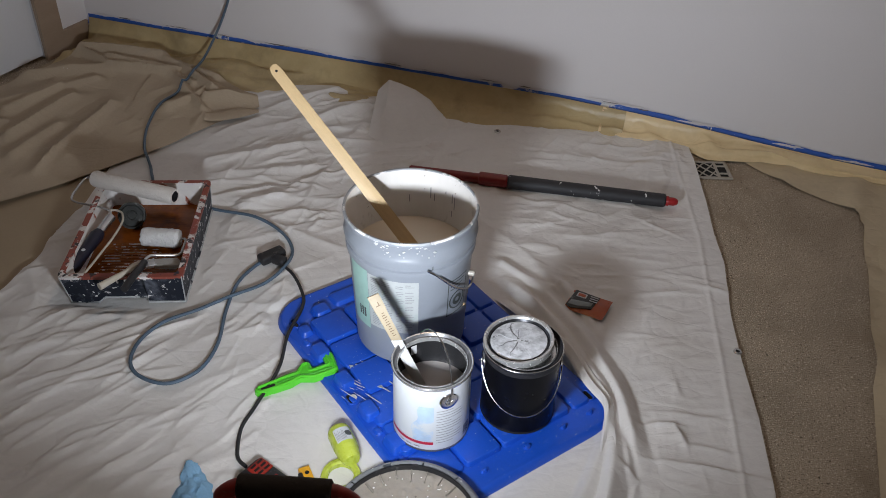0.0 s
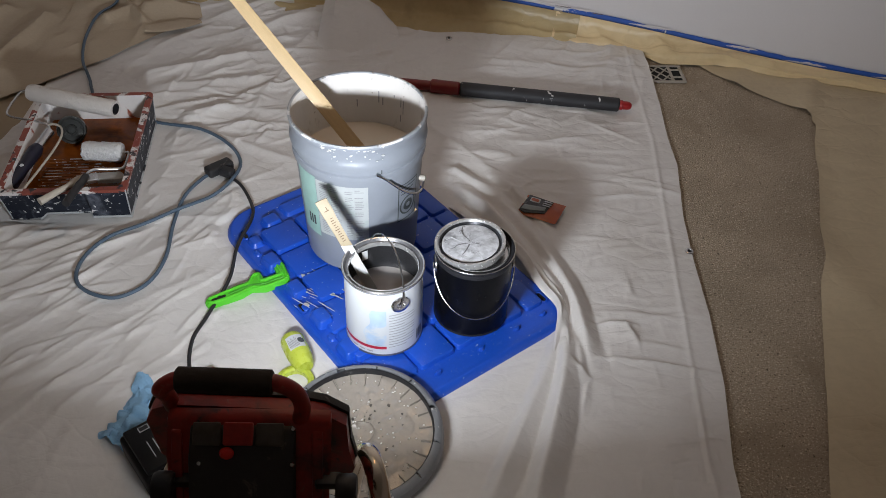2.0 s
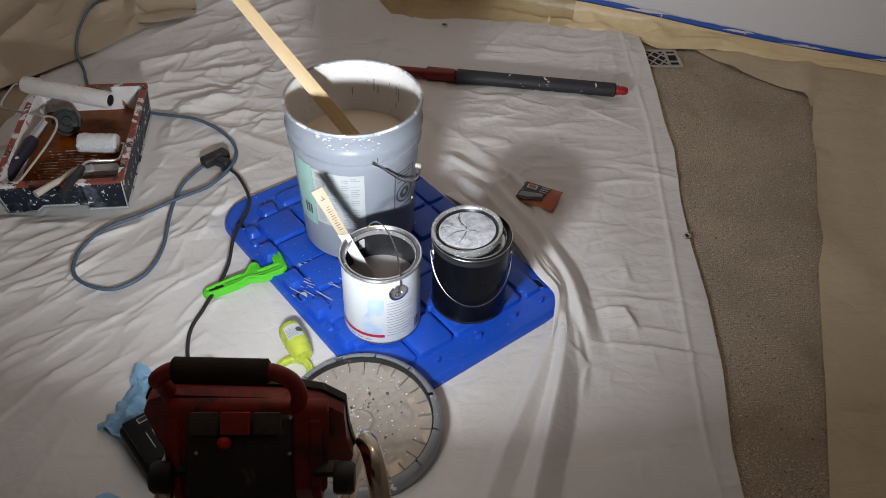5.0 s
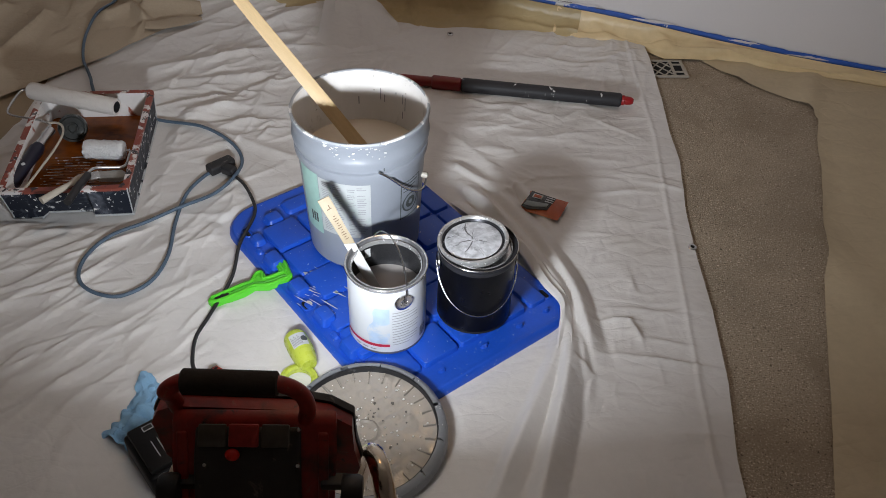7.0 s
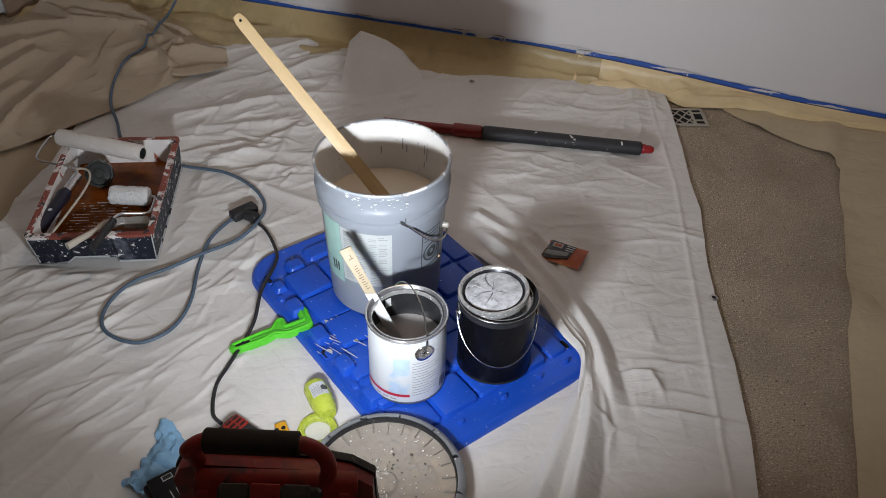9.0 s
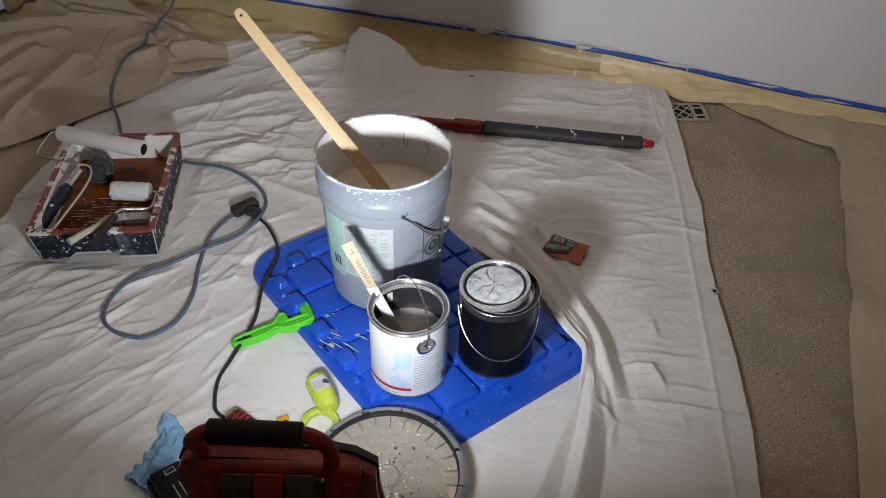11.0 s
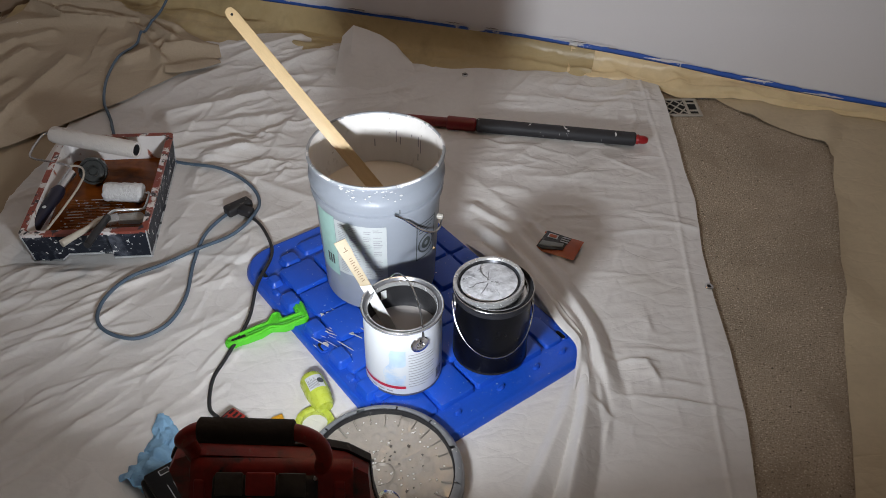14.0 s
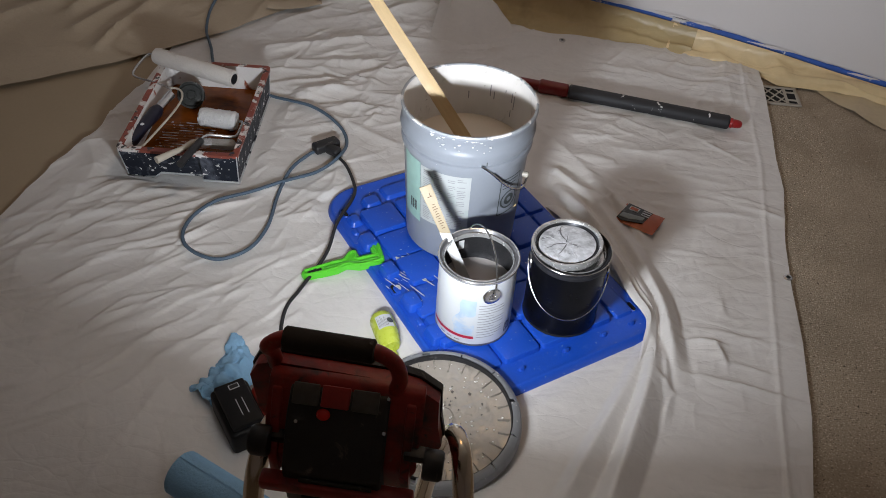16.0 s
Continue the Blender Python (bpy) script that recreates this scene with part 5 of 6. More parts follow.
part("black_panel", outline([(-0.05, -0.030), (-0.034, -0.036), (0.016, -0.020), (0.022, 0.030), (-0.046, 0.034)], 0.0065, 0.0092, 0.001), M_PACKBLK, pk, "black printed panel")
part("grey_window", outline([(-0.046, -0.026), (-0.02, -0.024), (0.012, -0.012), (0.012, 0.002), (-0.044, -0.008)], 0.0092, 0.0105, 0.0005), M_PACKGRY, pk, "grey clear window")
part("print_box", box(0.026, 0.016, 0.001, (-0.024, 0.018, 0.0098)), M_LABEL, pk, "white printed mark", False)
part("print_mark", box(0.020, 0.010, 0.001, (-0.024, 0.018, 0.0105)), M_ORANGE, pk, "orange printed mark", False)
for i in range(3):
    part("text_line", box(0.022, 0.0028, 0.001, (0.010, 0.024 - i * 0.008, 0.0098)), M_LABEL, pk, "", False)

# ---- extension pole ----
p0, p1 = Vector((-0.12, 2.256, 0.030)), Vector((0.697, 2.139, 0.030))
d = (p1 - p0)
pole = thing("extension_pole", look(p0, p1), "dark grey extension pole with red collar and tip", "pole")
L = d.length


def rod(r0, r1, z0, z1, seg=24):
    e = 0.004
    return lathe([(0.0, -z0), (r0 - e, -z0), (r0, -z0 - e), (r1, -z1 + e), (r1 - e, -z1), (0.0, -z1)], seg)


part("shaft", rod(0.015, 0.015, 0.0, 0.30), M_POLERED, pole, "dark red shaft")
part("collar", rod(0.021, 0.020, 0.22, 0.31), M_POLERED, pole, "dark red locking collar")
part("grip", rod(0.0215, 0.0205, 0.311, L - 0.036), M_POLE, pole, "dark grey foam grip")
part("tip", lathe([(0.0, -L + 0.037), (0.014, -L + 0.037), (0.015, -L + 0.028), (0.0125, -L + 0.026), (0.0125, -L + 0.012), (0.010, -L + 0.004), (0.006, -L), (0.0, -L)], 20), M_POLETIP, pole, "red threaded tip")

# ---- roller tray ----
TR = pose(-0.811, 1.802, 0.008, 0, 0, 5)
tray = thing("roller_tray", TR, "black paint tray with splattered rim and amber bottom", "paint tray")
W, D, TH = 0.300, 0.435, 0.092
b = bmesh.new()
base = [(-W / 2 + 0.012, -D / 2 + 0.010), (-0.07, -D / 2 + 0.010), (-0.06, -D / 2 + 0.030), (0.045, -D / 2 + 0.030), (0.055, -D / 2 + 0.010), (W / 2 - 0.004, -D / 2 + 0.010), (W / 2 - 0.004, D / 2 - 0.012), (-W / 2 + 0.012, D / 2 - 0.012)]
top = [(-W / 2, -D / 2), (-0.07, -D / 2), (-0.06, -D / 2 + 0.002), (0.045, -D / 2 + 0.002), (0.055, -D / 2), (W / 2, -D / 2), (W / 2, D / 2), (-W / 2, D / 2)]
lo = [b.verts.new((x, y, 0.0)) for x, y in base]
hi = [b.verts.new((x, y, TH)) for x, y in top]
b.faces.new(lo[::-1])
for i in range(len(lo)):
    j = (i + 1) % len(lo)
    b.faces.new((lo[i], lo[j], hi[j], hi[i]))
part("shell", b, M_TRAY, tray, "black outside with white splashes")
part("foot_lip", tube([(x * 1.012, y * 1.012, 0.004) for x, y in base], 0.0030, 6, True), M_TRAYLIP, tray, "scuffed pale bottom lip")
for k in (0, 5, 6):
    part("corner_edge", tube([(base[k][0], base[k][1], 0.002), (top[k][0], top[k][1], TH)], 0.0016, 6), M_TRAYLIP, tray, "scuffed pale edge")


for k in range(40):
    rr = random.Random(k + 50)
    side = rr.random() < 0.5
    ln, wd = rr.uniform(0.002, 0.006) if k % 5 else rr.uniform(0.012, 0.034), rr.uniform(0.0006, 0.0017)
    z1 = TH - rr.random() ** 2 * 0.05
    if side:
        f = 1 - 0.004 * (1 - z1 / TH) / (W / 2)
        bx = box(0.0016, wd * 2, ln, (W / 2 * f - 0.0006 - 0.5 * ln * 0.004 / TH, rr.uniform(-D / 2 + 0.02, D / 2 - 0.02), z1 - ln / 2), 0.0006)
    else:
        xx = rr.choice((rr.uniform(-0.14, -0.08), rr.uniform(0.062, 0.14)))
        bx = box(wd * 2, 0.0016, ln, (xx, -D / 2 + 0.0006 + (TH - z1 + ln / 2) * 0.010 / TH, z1 - ln / 2), 0.0006)
    part("paint_drip", bx, M_WHITE, tray, "white paint drip")


def ring_flat(outer, inner_pts, z, thick):
    bm = bmesh.new()
    o1 = [bm.verts.new((*p, z)) for p in outer]
    i1 = [bm.verts.new((*p, z)) for p in inner_pts]
    o0 = [bm.verts.new((*p, z - thick)) for p in outer]
    n = len(outer)
    for i in range(n):
        j = (i + 1) % n
        bm.faces.new((o1[i], o1[j], i1[j], i1[i]))
        bm.faces.new((o0[i], o0[j], o1[j], o1[i]))
    return bm


part("rim", ring_flat(round_rect(W + 0.008, D + 0.008, 0.014, 4), round_rect(W - 0.024, D - 0.024, 0.010, 4), TH + 0.003, 0.008), M_TRAYRIM, tray, "rim splattered red, white and black")
b = bmesh.new()
ti, bi = round_rect(W - 0.024, D - 0.024, 0.010, 4), round_rect(W - 0.046, D - 0.055, 0.012, 4)
v0 = [b.verts.new((*p, TH + 0.003)) for p in ti]
v1 = [b.verts.new((*p, 0.030)) for p in bi]
for i in range(len(ti)):
    j = (i + 1) % len(ti)
    b.faces.new((v0[i], v0[j], v1[j], v1[i]))
part("inner_wall", b, M_TRAYIN, tray, "inside walls coated with white paint")
part("bottom", outline(round_rect(W - 0.044, D - 0.053, 0.012, 4), 0.026, 0.031), M_TRAYLIQ, tray, "glossy dark amber-brown bottom")
for i in range(11):
    part("ridge", box(0.16 - 0.012 * (i % 3), 0.0022, 0.002, (-0.020, -0.125 + i * 0.0125, 0.0316), 0.0006), M_RIDGE, tray, "raised ridge flecked with white")


def wire(name, pts, r, material, parent, label=""):
    return part(name, tube(smooth_line(pts, 6), r, 10), material, parent, label)


# large roller lying across the tray
ra, rb = Vector((-1.000, 1.990, 0.122)), Vector((-0.748, 1.922, 0.118))
roller = thing("paint_roller", Matrix(), "nine-inch roller with greyish nap lying across the tray", "paint roller", "rollers in the tray")
m = look(ra, rb)
LR = (rb - ra).length
b = lathe([(0.0, 0.0), (0.016, 0.0), (0.021, -0.002), (0.0235, -0.010), (0.0235, -LR + 0.006), (0.0215, -LR), (0.0155, -LR)], 32, None, m=m)
part("cover", b, M_NAP, roller, "greyish-white roller nap")
part("core", lathe([(0.0155, -LR), (0.0150, -LR + 0.05), (0.0, -LR + 0.05)], 24, None, m=m), M_BLACK, roller, "dark hollow core")
ax = (rb - ra).normalized()
wire("cage_wire", [ra + ax * 0.01, ra - ax * 0.008, ra - ax * 0.022 + Vector((-0.004, -0.012, -0.003)), Vector((-1.034, 1.915, 0.112)), Vector((-1.020, 1.892, 0.106)), Vector((-0.96, 1.884, 0.100)), Vector((-0.915, 1.868, 0.096)), Vector((-0.908, 1.84, 0.092))], 0.0032, M_STEEL, roller, "bent steel wire")
h0, h1 = Vector((-0.905, 1.845, 0.094)), Vector((-0.945, 1.625, 0.070))
part("ferrule", tube([h0, h0.lerp(h1, 0.28)], 0.013, 14), M_STEEL, roller, "paint-coated metal ferrule")
part("handle", tube([h0.lerp(h1, 0.28), h0.lerp(h1, 0.36), h0.lerp(h1, 0.6), h0.lerp(h1, 0.9), h1], 0.016, 14, radii=[0.014, 0.019, 0.016, 0.019, 0.013]), M_NAVY, roller, "dark navy plastic handle")
part("handle_boss", lathe([(0.0, 0.002), (0.004, 0.002), (0.0055, 0.0)], 16, None, m=Matrix.Translation(h0.lerp(h1, 0.68) + Vector((0.006, 0, 0.016)))), M_LABEL, roller, "white screw boss")

# round grey cage end and bent wire of another frame inside the tray
cage = thing("roller_cage", Matrix(), "bare roller cage with dusty grey end disc", "roller frame", "rollers in the tray")
cm = Matrix.Translation((-0.862, 1.878, 0.078)) @ pose(0, 0, 0, 62, 0, 15)
part("end_disc", lathe([(0.0, 0.001), (0.010, 0.001), (0.011, 0.0045), (0.014, 0.0045), (0.015, 0.0), (0.029, 0.0), (0.031, 0.005), (0.0365, 0.005), (0.0375, 0.0), (0.036, -0.022), (0.0, -0.024)], 32, None, m=cm), M_GREYPL, cage, "dusty dark grey disc")
wire("wire", [(-0.915, 1.870, 0.098), (-0.897, 1.868, 0.101), (-0.877, 1.855, 0.101), (-0.864, 1.817, 0.100), (-0.865, 1.753, 0.099), (-0.878, 1.688, 0.092), (-0.884, 1.605, 0.098), (-0.886, 1.575, 0.100)], 0.0030, M_TANHANDLE, cage, "paint-coated bent wire")

# mini roller
mini = thing("mini_roller", Matrix(), "small fluffy white mini roller lying in the tray", "paint roller", "rollers in the tray")
ma, mb = Vector((-0.812, 1.800, 0.066)), Vector((-0.706, 1.800, 0.064))
b = lathe([(0.0, 0.0), (0.014, 0.0), (0.023, -0.003), (0.0260, -0.009), (0.0260, -0.097), (0.022, -0.104), (0.010, -0.106), (0.0, -0.106)], 40, None, m=look(ma, mb))
bmesh.ops.subdivide_edges(b, edges=[e for e in b.edges if e.calc_length() > 0.03], cuts=20)
for v in b.verts:
    v.co += Vector((0, 0, 1)) * 0.0022 * noise.noise(v.co * 160) + Vector((0.6, 1, 0)) * 0.0022 * noise.noise(v.co * 120 + Vector((5, 5, 5)))
part("cover", b, M_NAP_W, mini, "fluffy white nap")
wire("wire", [(-0.703, 1.800, 0.064), (-0.692, 1.797, 0.066), (-0.687, 1.771, 0.068), (-0.686, 1.738, 0.068), (-0.692, 1.722, 0.070), (-0.722, 1.711, 0.076), (-0.750, 1.700, 0.082), (-0.760, 1.680, 0.086), (-0.758, 1.655, 0.090)], 0.0036, M_RIM, mini, "bent steel wire")
part("handle", tube(smooth_line([(-0.758, 1.662, 0.088), (-0.755, 1.630, 0.098), (-0.752, 1.585, 0.112), (-0.760, 1.525, 0.112)], 4), 0.0095, 12), M_BLACK, mini, "black handle")

# flat tan-handled brush across the front rim
brush = thing("paint_brush", Matrix(), "worn flat brush with tan handle across the tray rim", "paint brush", "rollers in the tray")
pts = smooth_line([(-0.764, 1.662, 0.084), (-0.778, 1.640, 0.091), (-0.780, 1.602, 0.104), (-0.796, 1.566, 0.112), (-0.822, 1.530, 0.112)], 5)
b = tube(pts, 0.012, 12, radii=[0.0115 - 0.004 * math.sin(math.pi * min(1, 0.1 + i / (len(pts) - 1) * 0.75)) for i in range(len(pts))])
part("handle", b, M_TANHANDLE, brush, "tan wooden handle")
bturn = Matrix.Rotation(radians(25), 4, "Z")
part("ferrule", box(0.030, 0.030, 0.012, (-0.748, 1.672, 0.076), 0.003, turn=bturn), M_RIM, brush, "metal ferrule")
bristle = outline([(-0.030, -0.015), (0.020, -0.020), (0.034, -0.012), (0.036, 0.004), (0.030, 0.016), (-0.030, 0.015)], -0.006, 0.006, 0.003)
bmesh.ops.transform(bristle, matrix=Matrix.Translation((-0.712, 1.688, 0.068)) @ bturn @ Matrix.Rotation(radians(12), 4, "Y"), verts=bristle.verts)
part("bristles", bristle, M_BRISTLE, brush, "grey paint-stiffened bristles")

# ---- extension cord ----
def on_floor(pts, lift):
    return [(x, y, max(cloth_z(x, y), 0.004) + lift) for x, y in pts]


loop = [(-0.664, 2.014), (-0.544, 1.971), (-0.454, 1.906), (-0.411, 1.829), (-0.419, 1.743), (-0.46, 1.683), (-0.534, 1.624), (-0.606, 1.568), (-0.674, 1.514), (-0.711, 1.452), (-0.714, 1.385), (-0.692, 1.339), (-0.646, 1.313), (-0.596, 1.314),
        (-0.543, 1.36), (-0.524, 1.447), (-0.534, 1.57), (-0.530, 1.681), (-0.500, 1.758), (-0.474, 1.786)]
far = [(x, y, max(tan_z(x, y), cloth_z(x, y)) + 0.008) for x, y in ((-0.945, 2.80), (-0.975, 2.70), (-1.005, 2.60), (-1.012, 2.50), (-1.0, 2.41), (-0.975, 2.321), (-0.945, 2.26))] + [(x, y, cloth_z(x, y) + 0.009) for x, y in ((-0.925, 2.22), (-0.905, 2.17), (-0.87, 2.10), (-0.80, 2.06), (-0.73, 2.04))]
up = [(-0.62, 3.0, 1.0), (-0.72, 2.99, 0.6), (-0.80, 2.975, 0.35), (-0.854, 2.965, 0.21), (-0.896, 2.94, 0.125), (-0.925, 2.88, 0.075)]
cord = thing("power_lead", Matrix(), "blue-grey extension cord looped over the drop cloth", "extension cord")
body_pts = up + far + on_floor(loop, 0.010)
lp = smooth_line(body_pts, 8)
for p in lp:
    if p.y < 2.86 and p.y > 2.0:
        p.z = max(p.z, (tan_z(p.x, p.y) if inside(TAN, p.x, p.y) else 0) + 0.004, cloth_z(p.x, p.y) + 0.004)
part("cable", tube(lp, 0.0046, 10), M_CORD, cord, "blue-grey rubber cable")
plug = part("socket", box(0.075, 0.034, 0.026, (0, 0, 0), 0.007, 3), M_BLACK, cord, "black three-way socket")
plug.matrix_world = pose(-0.462, 1.797, 0.024, 0, 0, 42)
for i in range(9):
    rr = random.Random(i + 7)
    part("paint_speck", box(rr.uniform(0.002, 0.007), rr.uniform(0.0015, 0.004), 0.0012, (rr.uniform(-0.03, 0.03), rr.uniform(-0.013, 0.013), 0.0132), 0.0005), M_GREYDUST, plug, "dusty paint speck")
k2 = part("plug", box(0.040, 0.026, 0.024, (0, 0, 0), 0.006, 3), M_BLACK, cord, "black plug with paint specks")
k2.matrix_world = pose(-0.436, 1.775, 0.026, 0, 0, -25)
kp = [(-0.446, 1.773), (-0.394, 1.726), (-0.350, 1.635), (-0.338, 1.57), (-0.356, 1.466), (-0.360, 1.369), (-0.392, 1.261), (-0.410, 1.194), (-0.400, 1.115), (-0.372, 1.075)]
kz = [0.026, 0.024, 0.034, 0.042, 0.042, 0.028, 0.016, 0.014, 0.018, 0.034]

# ---- green pail opener ----
op = thing("pail_opener", pose(-0.310, 1.352, 0.012, 0, -3, 14), "bright green plastic pail opener half on the blue lid", "pail opener")
upper = [(-0.102, -0.032), (-0.100, -0.024), (-0.093, -0.016), (-0.058, -0.006), (-0.028, 0.003), (-0.019, 0.009), (-0.004, 0.008), (0.007, 0.032), (0.018, 0.036), (0.029, 0.031), (0.031, 0.010), (0.064, 0.018), (0.066, 0.024),
         (0.059, 0.040), (0.061, 0.054), (0.070, 0.059), (0.081, 0.057), (0.085, 0.048), (0.092, 0.002)]
lower = [(0.089, -0.004), (0.077, -0.010), (0.034, -0.020), (0.003, -0.013), (-0.020, -0.026), (-0.084, -0.041), (-0.097, -0.039)]
part("body", outline(upper + lower, 0.0, 0.0165, 0.002), M_GREEN, op)
part("rib", tube(smooth_line([(x, y, 0.0170) for x, y in ((-0.094, -0.023), (-0.056, -0.011), (-0.024, -0.001), (-0.003, 0.003), (0.010, 0.026), (0.018, 0.030), (0.025, 0.026), (0.027, 0.006), (0.066, 0.013), (0.074, 0.020), (0.068, 0.044), (0.074, 0.051), (0.080, 0.046), (0.086, 0.003))], 4), 0.0036, 8), M_GREEN, op, "raised edge rib")
part("rib", tube(smooth_line([(x, y, 0.0165) for x, y in ((-0.095, -0.030), (-0.082, -0.036), (-0.022, -0.021), (0.003, -0.009), (0.034, -0.015), (0.075, -0.005), (0.087, 0.001))], 4), 0.0034, 8), M_GREEN, op, "raised edge rib")
# the channel's shade is laid on as a darker strip, not recessed
part("groove", tube(smooth_line([(x, y, 0.0166) for x, y in ((-0.050, -0.019), (-0.024, -0.011), (0.001, -0.003), (0.030, -0.006), (0.062, 0.002), (0.078, 0.004))], 4), 0.0020, 6), M_GREEN_SHADE, op, "darker green strip standing for the shaded channel")
slot_ = part("slot", outline(round_rect(0.034, 0.007, 0.003, 3), 0.0160, 0.0174), M_VENTK, op, "dark slot", False)
slot_.matrix_local = pose(-0.071, -0.026, 0, 0, 0, 15)

# ---- lime plastic cup with ring handle ----
lime = thing("lime_cup", Matrix(), "lime-yellow plastic bottle lying by its round ring", "plastic cup")
la, lb = Vector((-0.198, 1.190, 0.031)), Vector((-0.152, 1.100, 0.029))
LL = (lb - la).length
part("body", lathe([(0.0, 0.0), (0.018, -0.001), (0.0235, -0.005), (0.0262, -0.013), (0.0265, -0.050), (0.0245, -0.068), (0.0205, -LL * 0.86), (0.0165, -LL * 0.92), (0.0, -LL * 0.93)], 32, None, m=look(la, lb)), M_LIME, lime)
lab = part("label", curved_patch(lambda z: 0.0267, 50, 128, -0.056, -0.020, 10), M_LABEL, lime, "white printed label")
lab.matrix_world = look(la, lb) @ pose(0, 0, 0)
for i in range(9):
    q = part("text_line", curved_patch(lambda z: 0.0267, 56 + i * 5.2, 58.4 + i * 5.2, -0.053, -0.026 - 0.004 * (i % 3), 3, 0.0014), M_INK, lab)
part("print_mark", ring_print(114, -0.038, 0.0, 0.0075, lambda z: 0.0269), M_INK_D, lab, "dark oval printed mark")
rm = Matrix.Translation((-0.176, 1.078, 0.008)) @ pose(0, 0, 0, 4, 0, 0)
part("ring", lathe([(0.027, 0.0), (0.027, 0.012), (0.032, 0.015), (0.040, 0.013), (0.043, 0.004), (0.042, -0.002), (0.027, 0.0)], 40, None, m=rm), M_LIME, lime, "lime plastic ring")

# ---- grey pail lid with paint ----
pl = thing("grey_pail_cover", pose(-0.030, 0.938, 0.0215, 5.2, -1.5, 0) @ pose(0, 0, 0, 0, 0, 20) @ Matrix.Diagonal((0.972, 0.972, 1, 1)), "upturned grey pail lid covered in drying cream paint", "bucket cover")
part("skirt", lathe([(0.150, 0.0), (0.164, 0.0), (0.167, 0.004), (0.1655, 0.017), (0.1620, 0.0225), (0.158, 0.0235)], 72), M_LIDGREY, pl, "grey plastic skirt")
for i in range(12):
    part("skirt_tab", lathe([(0.1475, 0.0305), (0.1545, 0.0300), (0.1615, 0.0235)], 8, None, i * 30 + 0.6 + 1.5 * (i % 3 == 0), i * 30 + 29.4 - 3.5 * (i % 5 == 2)), M_LIDGREY, pl, "grey plastic rim segment")
part("gasket", lathe([(0.1475, 0.018), (0.1475, 0.0285), (0.1462, 0.0295), (0.1446, 0.027), (0.1446, 0.014)], 72), M_BLACK, pl, "black rubber gasket")
b = bmesh.new()
rings, seg = 34, 120
vv = []
rl = random.Random(3)
blobs = [(rl.uniform(-0.11, 0.11), rl.uniform(-0.11, 0.11), rl.uniform(0.003, 0.008), rl.uniform(0.001, 0.0048)) for i in range(130)]
for i in range(rings + 1):
    r = 0.1458 * i / rings
    row = []
    for j in range(seg):
        a = 2 * math.pi * j / seg
        x, y = r * math.cos(a), r * math.sin(a)
        z = 0.014 + 0.0016 * noise.noise(Vector((x * 40, y * 40, 3))) + 0.0010 * noise.noise(Vector((x * 110, y * 110, 8)))
        for bx, by, br, bh in blobs:
            dd = (x - bx) ** 2 + (y - by) ** 2
            if dd < br * br * 6:
                z += bh * math.exp(-dd / (br * br))
        z += 0.004 * max(0, 1 - abs(r - 0.026) / 0.004)
        row.append(b.verts.new((x, y, z)))
    vv.append(row)
for i in range(rings):
    for j in range(seg):
        k = (j + 1) % seg
        b.faces.new((vv[i][j], vv[i + 1][j], vv[i + 1][k], vv[i][k]))
bmesh.ops.remove_doubles(b, verts=b.verts, dist=1e-6)
part("paint_film", b, M_LIDPAINT, pl, "thick cream paint with dark flecks")
for i in range(46):
    a, r = rl.uniform(0, 6.28), 0.13 * rl.random() ** 0.5
    if i < 26:
        a, r = rl.gauss(0.9, 0.9), 0.02 + 0.075 * rl.random()
    w_ = rl.uniform(0.0008, 0.0030)
    pts = [(r * math.cos(a) + w_ * (0.5 + rl.random()) * math.cos(q), r * math.sin(a) + w_ * (0.5 + rl.random()) * math.sin(q)) for q in [2 * math.pi * z / 7 for z in range(7)]]
    part("dark_fleck", outline(pts, 0.0135, 0.0158), M_FLECK if i < 26 else M_LIDPAINT, pl, "fleck in the paint")
for i in range(26):
    part("rib", box(0.021 + 0.004 * (i % 3), 0.0026, 0.008, (0.1315 - 0.002 * (i % 3), 0, 0.0168), 0.0012, turn=None), M_LIDPAINT, pl, "moulded rib").matrix_local = pose(0, 0, 0, 0, 0, i * 360 / 26)

# pale beads painted as glints over the wet paint
for i in range(110):
    a, r = rl.uniform(0, 6.28), 0.135 * rl.random() ** 0.6
    q = rl.uniform(0.0009, 0.0023)
    b = bmesh.new()
    bmesh.ops.create_icosphere(b, subdivisions=2, radius=q, matrix=Matrix.Translation((r * math.cos(a), r * math.sin(a), 0.0165)) @ Matrix.Diagonal((1.2, 0.9, 1, 1)))
    part("glint_bead", b, M_GLINT, pl, "whitened glossy bead standing for a glint in the wet paint")

